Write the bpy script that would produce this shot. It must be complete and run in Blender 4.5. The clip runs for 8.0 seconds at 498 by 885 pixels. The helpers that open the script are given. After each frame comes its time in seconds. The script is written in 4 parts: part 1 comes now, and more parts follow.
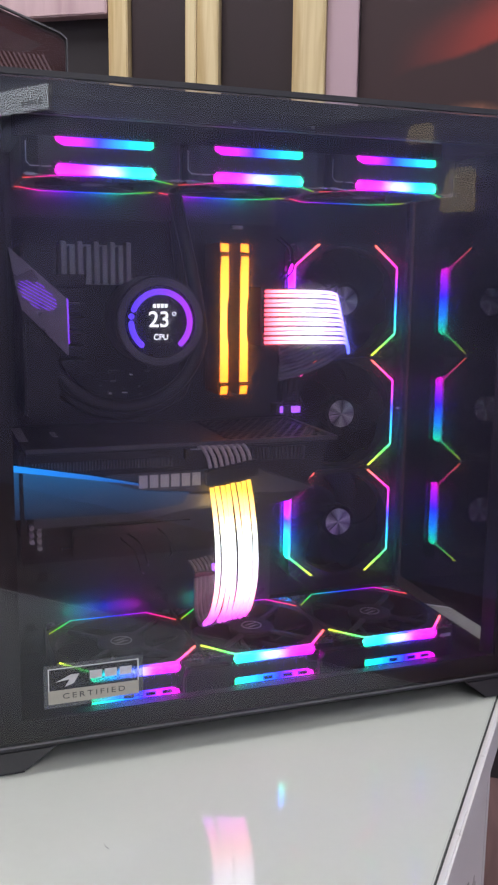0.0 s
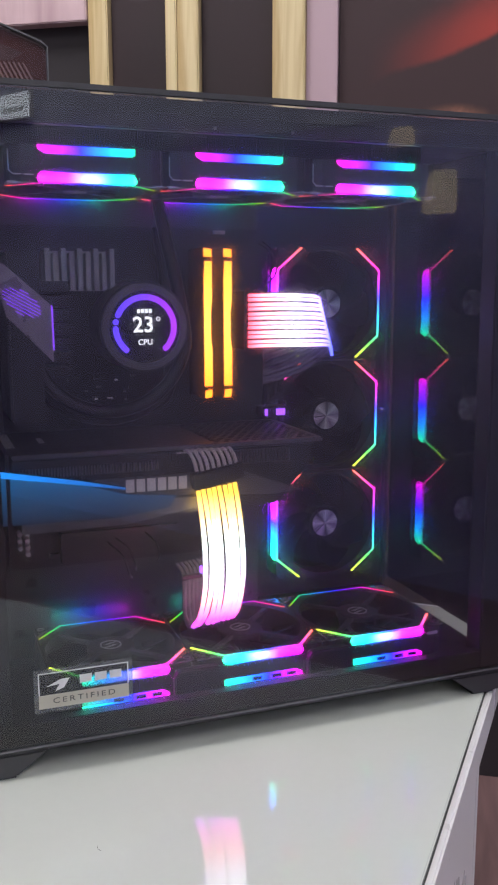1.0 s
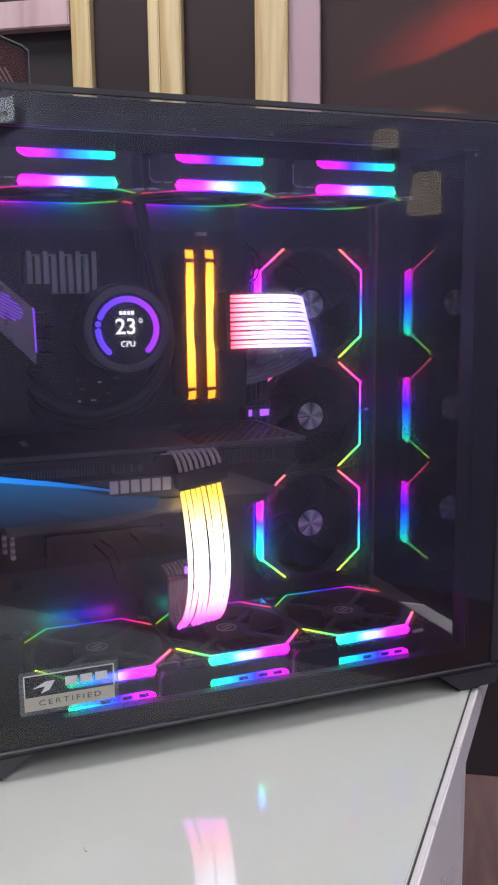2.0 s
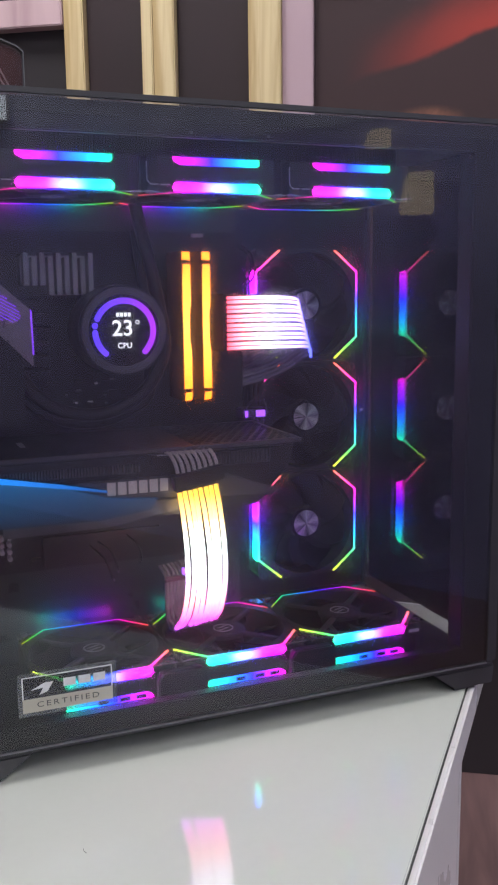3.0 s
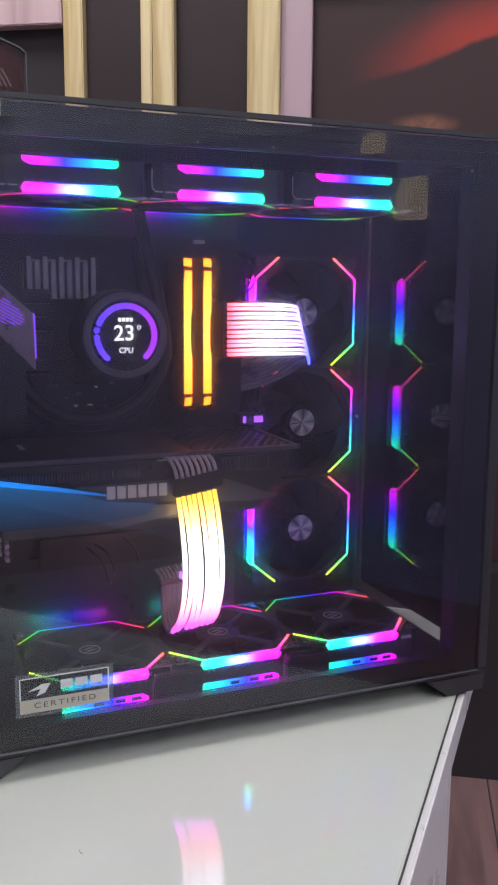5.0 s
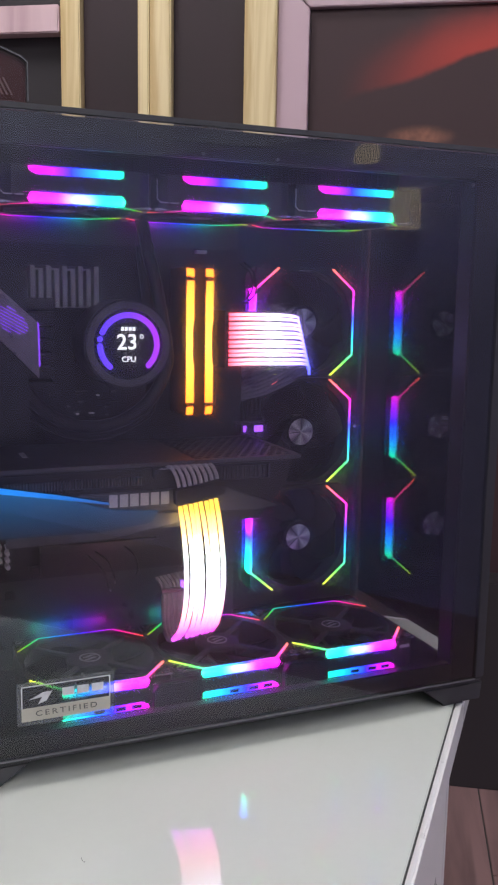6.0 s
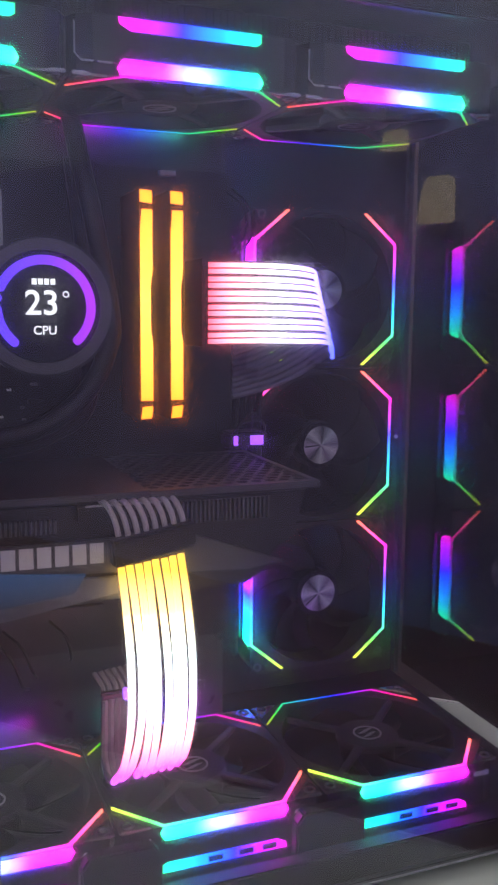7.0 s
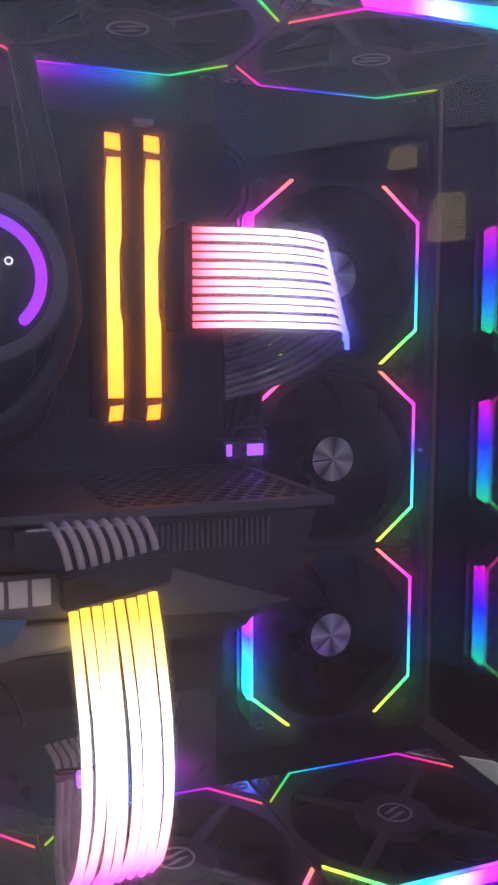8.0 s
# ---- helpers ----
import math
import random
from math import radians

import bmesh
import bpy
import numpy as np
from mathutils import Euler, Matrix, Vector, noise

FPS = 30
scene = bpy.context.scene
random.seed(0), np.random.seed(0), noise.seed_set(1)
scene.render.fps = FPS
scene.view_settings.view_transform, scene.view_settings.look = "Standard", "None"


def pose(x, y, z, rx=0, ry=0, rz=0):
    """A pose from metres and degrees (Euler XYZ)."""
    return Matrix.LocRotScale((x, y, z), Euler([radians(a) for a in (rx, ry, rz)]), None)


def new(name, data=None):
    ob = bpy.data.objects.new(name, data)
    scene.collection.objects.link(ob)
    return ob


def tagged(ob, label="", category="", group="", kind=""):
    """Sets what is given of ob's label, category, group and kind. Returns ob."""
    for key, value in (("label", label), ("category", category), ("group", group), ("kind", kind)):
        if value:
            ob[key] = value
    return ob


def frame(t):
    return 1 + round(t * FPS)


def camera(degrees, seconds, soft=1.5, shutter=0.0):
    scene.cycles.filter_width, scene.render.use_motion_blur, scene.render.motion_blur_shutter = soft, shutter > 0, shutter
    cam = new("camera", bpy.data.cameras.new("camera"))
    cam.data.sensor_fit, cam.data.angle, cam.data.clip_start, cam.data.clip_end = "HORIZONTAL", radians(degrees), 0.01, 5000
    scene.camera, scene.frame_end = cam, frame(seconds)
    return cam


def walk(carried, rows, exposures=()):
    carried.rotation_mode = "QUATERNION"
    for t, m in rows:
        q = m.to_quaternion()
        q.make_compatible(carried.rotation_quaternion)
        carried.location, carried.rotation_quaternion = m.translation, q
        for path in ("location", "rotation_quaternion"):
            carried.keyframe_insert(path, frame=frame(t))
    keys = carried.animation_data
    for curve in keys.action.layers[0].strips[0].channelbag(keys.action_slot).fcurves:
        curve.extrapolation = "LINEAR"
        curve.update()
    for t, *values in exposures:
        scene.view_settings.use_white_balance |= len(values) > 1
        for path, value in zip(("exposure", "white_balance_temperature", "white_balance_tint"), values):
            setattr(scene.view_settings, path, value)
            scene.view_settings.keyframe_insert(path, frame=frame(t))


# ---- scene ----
cam = camera(31.0, 8.0, soft=2.2)
# seconds, x, y, z, yaw, pitch, roll
ROWS = [
    (0.0, -0.4114, -0.8679, 1.1156, -19.263, -9.967, -0.672),
    (0.5, -0.4140, -0.8734, 1.1172, -19.790, -9.893, -0.173),
    (1.0, -0.4120, -0.8743, 1.1156, -20.215, -9.707, 0.120),
    (1.5, -0.4115, -0.8770, 1.1150, -20.800, -9.629, 0.520),
    (2.0, -0.4084, -0.8782, 1.1134, -21.000, -9.494, 0.648),
    (3.5, -0.4140, -0.8788, 1.1165, -21.720, -9.580, 0.560),
    (4.0, -0.4139, -0.8779, 1.1154, -21.702, -9.516, 0.231),
    (4.5, -0.4154, -0.8800, 1.1190, -21.715, -9.700, -0.100),
    (5.8, -0.4345, -0.8818, 1.1250, -22.684, -9.282, -0.950),
    (6.0, -0.4345, -0.8813, 1.1246, -22.684, -9.102, -0.955),
    (6.2, -0.4012, -0.8100, 1.1150, -22.490, -9.150, -0.880),
    (6.5, -0.3548, -0.7178, 1.1009, -21.969, -9.033, -0.772),
    (6.7, -0.3298, -0.6735, 1.0913, -21.580, -8.740, -0.630),
    (7.0, -0.3052, -0.6244, 1.0816, -21.226, -8.196, -0.513),
    (7.5, -0.2751, -0.5651, 1.0663, -20.972, -7.235, -0.210),
    (8.0, -0.2614, -0.5280, 1.0560, -20.808, -6.310, -0.104),
]
walk(cam, [(t, pose(x, y, z, 90 + pitch, roll, yaw)) for t, x, y, z, yaw, pitch, roll in ROWS])

Z0 = 0.98          # height of the case's reference level over the floor
TABLE_Z = 0.75
ROOM = pose(0.816, 0.869, 0, 0, 0, -32)   # the room's frame: x along the slatted wall, y away from it is negative

# ---- world and lights ----
world = bpy.data.worlds.new("world")
scene.world = world
world.use_nodes = True
world.node_tree.nodes["Background"].inputs[0].default_value = (0.6, 0.65, 0.75, 1)
world.node_tree.nodes["Background"].inputs[1].default_value = 0.02
LAMP_WATTS = 17.0
LED = 1.0


# ---- materials ----
def principled(name):
    m = bpy.data.materials.new(name)
    m.use_nodes = True
    nt = m.node_tree
    return m, nt, nt.nodes["Principled BSDF"]


def surface(name, colour, rough=0.5, metal=0.0, vary=0.15, scale=40.0, bump=0.05, coat=0.0, spec=0.5, fine=400.0):
    """A painted, moulded or cast surface with variation at two scales and a fine relief."""
    m, nt, b = principled(name)
    tc = nt.nodes.new("ShaderNodeTexCoord")
    n1 = nt.nodes.new("ShaderNodeTexNoise")
    n1.inputs["Scale"].default_value, n1.inputs["Detail"].default_value = scale, 5
    n2 = nt.nodes.new("ShaderNodeTexNoise")
    n2.inputs["Scale"].default_value, n2.inputs["Detail"].default_value = fine, 3
    nt.links.new(tc.outputs["Object"], n1.inputs["Vector"])
    nt.links.new(tc.outputs["Object"], n2.inputs["Vector"])
    add = nt.nodes.new("ShaderNodeMath")
    add.operation = "MULTIPLY_ADD"
    add.inputs[1].default_value = 0.35
    nt.links.new(n2.outputs["Fac"], add.inputs[0])
    nt.links.new(n1.outputs["Fac"], add.inputs[2])
    ramp = nt.nodes.new("ShaderNodeValToRGB")
    lo = [c * (1 - vary) for c in colour]
    hi = [min(1, c * (1 + vary)) for c in colour]
    ramp.color_ramp.elements[0].position, ramp.color_ramp.elements[0].color = 0.4, (*lo, 1)
    ramp.color_ramp.elements[1].position, ramp.color_ramp.elements[1].color = 0.95, (*hi, 1)
    nt.links.new(add.outputs[0], ramp.inputs[0])
    nt.links.new(ramp.outputs[0], b.inputs["Base Color"])
    rr = nt.nodes.new("ShaderNodeMapRange")
    rr.inputs[1].default_value, rr.inputs[2].default_value = 0.3, 0.7
    rr.inputs[3].default_value, rr.inputs[4].default_value = max(0.02, rough - 0.06), min(1, rough + 0.06)
    nt.links.new(n1.outputs["Fac"], rr.inputs[0])
    nt.links.new(rr.outputs[0], b.inputs["Roughness"])
    b.inputs["Metallic"].default_value = metal
    b.inputs["Specular IOR Level"].default_value = spec
    b.inputs["Coat Weight"].default_value = coat
    b.inputs["Coat Roughness"].default_value = 0.035
    if bump:
        bp = nt.nodes.new("ShaderNodeBump")
        bp.inputs["Strength"].default_value, bp.inputs["Distance"].default_value = bump, 0.001
        nt.links.new(n2.outputs["Fac"], bp.inputs["Height"])
        nt.links.new(bp.outputs[0], b.inputs["Normal"])
    return m


def glowing(name, stops, axis, lo, hi, strength, rough=0.4, hot=0.0):
    """A light guide whose colour runs along one of its own axes from lo to hi."""
    m, nt, b = principled(name)
    tc = nt.nodes.new("ShaderNodeTexCoord")
    sep = nt.nodes.new("ShaderNodeSeparateXYZ")
    nt.links.new(tc.outputs["Object"], sep.inputs[0])
    mr = nt.nodes.new("ShaderNodeMapRange")
    mr.inputs[1].default_value, mr.inputs[2].default_value = lo, hi
    nt.links.new(sep.outputs["XYZ".index(axis)], mr.inputs[0])
    ramp = nt.nodes.new("ShaderNodeValToRGB")
    els = ramp.color_ramp.elements
    while len(els) < len(stops):
        els.new(0.5)
    for e, (p, c) in zip(els, stops):
        e.position, e.color = p, (*c, 1)
    nt.links.new(mr.outputs[0], ramp.inputs[0])
    colour = ramp.outputs[0]
    if hot:
        # single lamps behind the guide show as paler stretches
        ns = nt.nodes.new("ShaderNodeTexNoise")
        ns.inputs["Scale"].default_value, ns.inputs["Detail"].default_value = 28, 1
        nt.links.new(tc.outputs["Object"], ns.inputs["Vector"])
        hr = nt.nodes.new("ShaderNodeMapRange")
        hr.interpolation_type = "SMOOTHSTEP"
        hr.inputs[1].default_value, hr.inputs[2].default_value, hr.inputs[4].default_value = 0.42, 0.68, hot
        nt.links.new(ns.outputs["Fac"], hr.inputs[0])
        mx = nt.nodes.new("ShaderNodeMix")
        mx.data_type = "RGBA"
        nt.links.new(hr.outputs[0], mx.inputs[0])
        nt.links.new(colour, mx.inputs[6])
        mx.inputs[7].default_value = (1, 0.9, 1, 1)
        colour = mx.outputs[2]
    nt.links.new(colour, b.inputs["Emission Color"])
    b.inputs["Emission Strength"].default_value = strength * LED
    if hot:
        # the guide is brightest along its rim
        fz = nt.nodes.new("ShaderNodeMapRange")
        fz.inputs[1].default_value, fz.inputs[2].default_value = -0.0085, -0.003
        fz.inputs[3].default_value, fz.inputs[4].default_value = 0.3 * strength, strength
        nt.links.new(sep.outputs[2], fz.inputs[0])
        nt.links.new(fz.outputs[0], b.inputs["Emission Strength"])
    b.inputs["Base Color"].default_value = (0.06, 0.06, 0.06, 1)
    b.inputs["Roughness"].default_value = rough
    return m


def wood(name, light, dark, across=30.0, along=2.0):
    """Planed softwood with grain running up its own z axis."""
    m, nt, b = principled(name)
    tc = nt.nodes.new("ShaderNodeTexCoord")
    mp = nt.nodes.new("ShaderNodeMapping")
    mp.inputs["Scale"].default_value = (across, across, along)
    oi = nt.nodes.new("ShaderNodeObjectInfo")
    nt.links.new(tc.outputs["Object"], mp.inputs["Vector"])
    nt.links.new(oi.outputs["Random"], mp.inputs["Location"])
    ns = nt.nodes.new("ShaderNodeTexNoise")
    ns.inputs["Scale"].default_value, ns.inputs["Detail"].default_value, ns.inputs["Distortion"].default_value = 1.6, 8, 1.2
    nt.links.new(mp.outputs[0], ns.inputs["Vector"])
    wv = nt.nodes.new("ShaderNodeTexWave")
    wv.inputs["Scale"].default_value, wv.inputs["Distortion"].default_value, wv.inputs["Detail"].default_value = 0.16, 5, 3
    nt.links.new(mp.outputs[0], wv.inputs["Vector"])
    mx = nt.nodes.new("ShaderNodeMath")
    mx.operation = "MULTIPLY_ADD"
    mx.inputs[1].default_value = 0.3
    nt.links.new(wv.outputs["Fac"], mx.inputs[0])
    nt.links.new(ns.outputs["Fac"], mx.inputs[2])
    ramp = nt.nodes.new("ShaderNodeValToRGB")
    ramp.color_ramp.elements[0].position, ramp.color_ramp.elements[0].color = 0.35, (*dark, 1)
    ramp.color_ramp.elements[1].position, ramp.color_ramp.elements[1].color = 0.8, (*light, 1)
    nt.links.new(mx.outputs[0], ramp.inputs[0])
    nt.links.new(ramp.outputs[0], b.inputs["Base Color"])
    b.inputs["Roughness"].default_value = 0.5
    bp = nt.nodes.new("ShaderNodeBump")
    bp.inputs["Strength"].default_value, bp.inputs["Distance"].default_value = 0.15, 0.002
    nt.links.new(mx.outputs[0], bp.inputs["Height"])
    nt.links.new(bp.outputs[0], b.inputs["Normal"])
    return m


def glass(name, tint, film=0.0, ior=1.5):
    """Clear or tinted pane: what passes is tinted, Fresnel drives the gloss; film mixes in rough refraction that
    imitates lens bloom round lit parts.
    """
    m = bpy.data.materials.new(name)
    m.use_nodes = True
    nt = m.node_tree
    nt.nodes.clear()
    out = nt.nodes.new("ShaderNodeOutputMaterial")
    tr = nt.nodes.new("ShaderNodeBsdfTransparent")
    tr.inputs[0].default_value = (*tint, 1)
    gl = nt.nodes.new("ShaderNodeBsdfGlossy")
    gl.inputs["Roughness"].default_value = 0.015
    fr = nt.nodes.new("ShaderNodeFresnel")
    fr.inputs["IOR"].default_value = ior
    mix = nt.nodes.new("ShaderNodeMixShader")
    nt.links.new(fr.outputs[0], mix.inputs[0])
    body = tr.outputs[0]
    if film:
        # lens bloom put into the pane as a weak rough refraction
        hz = nt.nodes.new("ShaderNodeBsdfRefraction")
        hz.distribution = "GGX"
        hz.inputs["Color"].default_value = (*tint, 1)
        hz.inputs["Roughness"].default_value, hz.inputs["IOR"].default_value = 0.8, 1.045
        fm = nt.nodes.new("ShaderNodeMixShader")
        fm.inputs[0].default_value = film
        nt.links.new(body, fm.inputs[1])
        nt.links.new(hz.outputs[0], fm.inputs[2])
        body = fm.outputs[0]
    nt.links.new(body, mix.inputs[1])
    nt.links.new(gl.outputs[0], mix.inputs[2])
    nt.links.new(mix.outputs[0], out.inputs[0])
    return m


BLACK = surface("black powder coat", (0.024, 0.023, 0.027), 0.45, vary=0.04, bump=0.0, fine=300)
GLOSS_BLACK = surface("glossy black cover", (0.016, 0.016, 0.02), 0.25, bump=0.0)
BLACK_PLASTIC = surface("black plastic", (0.032, 0.032, 0.036), 0.35, bump=0.06)
FAN_BLACK = surface("fan plastic", (0.045, 0.045, 0.05), 0.4, bump=0.05)
STRUT_GREY = surface("dark grey strut plastic", (0.075, 0.075, 0.082), 0.4)
CORNER_GREY = surface("satin grey corner plastic", (0.5, 0.5, 0.52), 0.22, metal=0.8)
TRAY_BLACK = surface("black tray paint", (0.06, 0.06, 0.065), 0.32, vary=0.06, bump=0.01)
BLADE_BLACK = surface("fan blade plastic", (0.014, 0.014, 0.017), 0.42, bump=0.02, spec=0.3)
GUNMETAL = surface("gunmetal shroud", (0.15, 0.15, 0.165), 0.38, metal=0.6, bump=0.05)
GREY_PLATE = surface("grey shroud plate", (0.11, 0.115, 0.128), 0.4, metal=0.4, bump=0.04)
ALU = surface("brushed aluminium", (0.62, 0.62, 0.64), 0.3, metal=1.0, bump=0.04)
SILVER_FIN = surface("cast heatsink grey", (0.34, 0.34, 0.36), 0.45, metal=0.7)
PCB = surface("black circuit board", (0.024, 0.025, 0.030), 0.45, scale=120, bump=0.2)
RUBBER = surface("black braided tube", (0.035, 0.035, 0.04), 0.38, bump=0.3, fine=1500)
WHITE_CAP = surface("white label", (0.75, 0.75, 0.76), 0.5)
GREY_WIRE = surface("silver-grey sleeve", (0.88, 0.85, 0.89), 0.4, bump=0.2, fine=1200)
DARK_GUIDE = surface("unlit smoked tube", (0.20, 0.19, 0.215), 0.3, coat=0.3)
SMOKE = surface("smoked acrylic plate", (0.30, 0.26, 0.31), 0.3, metal=0.3, coat=0.3)
LAMINATE = surface("white gloss laminate", (0.62, 0.645, 0.590), 0.065, vary=0.03, scale=3, bump=0.0, coat=0.8, fine=150)
EDGE_WHITE = surface("white edge band", (0.72, 0.71, 0.70), 0.3, vary=0.05, scale=10, bump=0.02)
GROOVE = surface("dark joint", (0.05, 0.05, 0.05), 0.7)
CREAM_FILM = surface("cream sticker print", (0.44, 0.42, 0.35), 0.5, vary=0.06)
STICKER_INK = surface("dark ink", (0.05, 0.05, 0.05), 0.5)
STICKER_DARK = surface("dark sticker print", (0.07, 0.07, 0.08), 0.35, vary=0.1)
STICKER_FILM = surface("sticker film", (0.16, 0.17, 0.18), 0.3, vary=0.1)
STICKER_SILVER = surface("silver print", (0.55, 0.55, 0.56), 0.4, metal=0.3)
LETTER_GREY = surface("pale grey print", (0.74, 0.74, 0.77), 0.45, vary=0.05)
PIN_SILVER = surface("satin silver", (0.70, 0.70, 0.72), 0.5, metal=0.3)
PINE = wood("pale pine", (0.78, 0.64, 0.37), (0.50, 0.34, 0.14), 24, 1.2)
PINK_PAINT = surface("pinkish painted board", (0.52, 0.37, 0.41), 0.5, vary=0.05, scale=4)
PINK_BOARD = wood("pinkish board", (0.62, 0.44, 0.46), (0.48, 0.32, 0.34), 14, 1.2)
DARK_PANEL = surface("dark brown panel", (0.024, 0.0115, 0.0145), 0.65, vary=0.3, scale=4, bump=0.05)
BROWN_INSIDE = surface("brown interior paint", (0.085, 0.056, 0.055), 0.5, vary=0.2, scale=9)
WALL_DARK = surface("dark wall", (0.022, 0.017, 0.02), 0.6, vary=0.3, scale=3)
WALL_LIGHT = surface("light wall paint", (0.55, 0.56, 0.60), 0.7, vary=0.08, scale=2)
WALL_COOL = surface("cool grey wall paint", (0.38, 0.38, 0.66), 0.7, vary=0.4, scale=1.6)
# paler than the wall below: lamp light near the ceiling put into the colour
LIT_UPPER_WALL = surface("pale blue-grey lit upper wall", (0.53, 0.57, 0.86), 0.5, vary=0.35, scale=2.5)
CEILING = surface("ceiling paint", (0.5, 0.5, 0.52), 0.8, vary=0.05, scale=2)

RUN = [(0.0, (1, 0.12, 0.01)), (0.14, (1, 0.004, 0.30)), (0.30, (0.4, 0.003, 1)), (0.46, (0.012, 0.012, 1)), (0.62, (0.002, 0.2, 1)),
       (0.78, (0.004, 0.6, 0.30)), (0.90, (0.06, 0.6, 0.006)), (1.0, (0.5, 0.4, 0.004))]
RAINBOW = glowing("fan light guide", RUN, "X", -0.06, 0.06, 20.0, hot=0.12)
RAINBOW_DIM = glowing("dimmer fan light guide", RUN, "X", -0.06, 0.06, 5.0)
RAINBOW_DEEP = glowing("deep fan light guide", RUN, "X", -0.06, 0.06, 12.0)
RAINBOW_FAINT = glowing("faint fan light guide", RUN, "X", -0.06, 0.06, 1.2)
RAINBOW_THIN = glowing("fan rim light", [(0.0, (1, 0.16, 0.02)), (0.2, (1, 0.02, 0.5)), (0.45, (0.06, 0.06, 1)),
                                         (0.65, (0.02, 0.5, 0.9)), (0.85, (0.1, 0.8, 0.1)), (1.0, (0.6, 0.6, 0.02))], "X", -0.06, 0.06, 4.5)
RIM_FAR = glowing("faint fan rim light", RUN, "X", -0.06, 0.06, 2.0)
RAM_GLOW = glowing("memory light guide", [(0.0, (1, 0.22, 0.010)), (0.5, (1, 0.38, 0.05)), (1.0, (1, 0.23, 0.012))], "Z", -0.06, 0.06, 5.0)
CABLE_GLOW = glowing("cable light guide", [(0.0, (0.25, 0.06, 1)), (0.10, (0.9, 0.05, 0.6)), (0.24, (1, 0.25, 0.3)), (0.42, (0.9, 0.75, 0.95)),
                                           (0.66, (0.85, 1, 0.95)), (0.84, (0.9, 0.58, 0.20)), (1.0, (0.55, 0.30, 0.03))], "Z", -0.150, -0.030, 5.2)
BOARD_CABLE_GLOW = glowing("wide cable light guide", [(0.0, (1, 0.07, 0.12)), (0.22, (1, 0.35, 0.45)), (0.5, (0.85, 0.8, 1)),
                                                      (0.75, (0.6, 0.4, 1)), (1.0, (0.08, 0.1, 1))], "X", -0.132, -0.048, 5.2)
RING_GLOW = glowing("ring display", [(0.0, (0.06, 0.03, 0.75)), (0.5, (0.13, 0.03, 0.72)), (1.0, (0.30, 0.02, 0.65))], "X", -0.03, 0.03, 2.6)
SCREEN_WHITE = glowing("screen digits", [(0.0, (0.9, 0.92, 1)), (1.0, (0.9, 0.92, 1))], "X", -1, 1, 1.8)
SCREEN_BLACK = surface("black screen glass", (0.006, 0.006, 0.008), 0.08, vary=0.05, bump=0)
VIOLET_GLOW = glowing("violet logo light", [(0.0, (0.25, 0.05, 1)), (1.0, (0.12, 0.06, 0.9))], "X", -0.02, 0.02, 1.6)
BAR_BLUE = glowing("blue light bar", [(0.0, (0.006, 0.24, 0.85)), (0.55, (0.004, 0.13, 0.5)), (0.9, (0.002, 0.05, 0.2)), (1.0, (0.001, 0.01, 0.05))], "X", -0.36, -0.24, 1.8)
# blue spill of the light bar, painted as emission fading downwards
BAR_SPILL = glowing("painted blue spill", [(0.0, (0.001, 0.012, 0.035)), (0.5, (0.003, 0.07, 0.19)), (1.0, (0.005, 0.15, 0.42))], "Z", -0.044, -0.004, 0.75)
PLUG_GLOW = glowing("plug light", [(0.0, (0.4, 0.1, 1)), (1.0, (0.25, 0.06, 1))], "X", -1, 1, 2.6)
SHADE_GLOW = glowing("lit cream lampshade", [(0.0, (1, 0.80, 0.60)), (1.0, (1, 0.86, 0.68))], "Z", 0.0, 0.15, 1.5)
SIGN_GLOW = glowing("white sign light", [(0.0, (0.85, 0.92, 1)), (1.0, (0.85, 0.92, 1))], "X", -1, 1, 4.0)
LAMP_FACE = glowing("lamp diffuser", [(0.0, (1, 0.98, 0.95)), (1.0, (1, 0.98, 0.95))], "X", -1, 1, 6.0)
SIDE_GLASS = glass("tinted side glass", (0.80, 0.80, 0.83), 0.16, ior=1.72)
INNER_GLASS = glass("inner face of the side glass", (0.99, 0.99, 0.99), ior=1.01)
BROWN_GLASS = glass("brown tinted glass", (0.86, 0.74, 0.72), ior=1.3)
FRONT_GLASS = glass("tinted front glass", (0.75, 0.75, 0.78), ior=2.15)


def see_through(m, alpha):
    m.node_tree.nodes["Principled BSDF"].inputs["Alpha"].default_value = alpha


see_through(STICKER_FILM, 0.4)
see_through(STICKER_DARK, 0.45)
see_through(CREAM_FILM, 0.85)


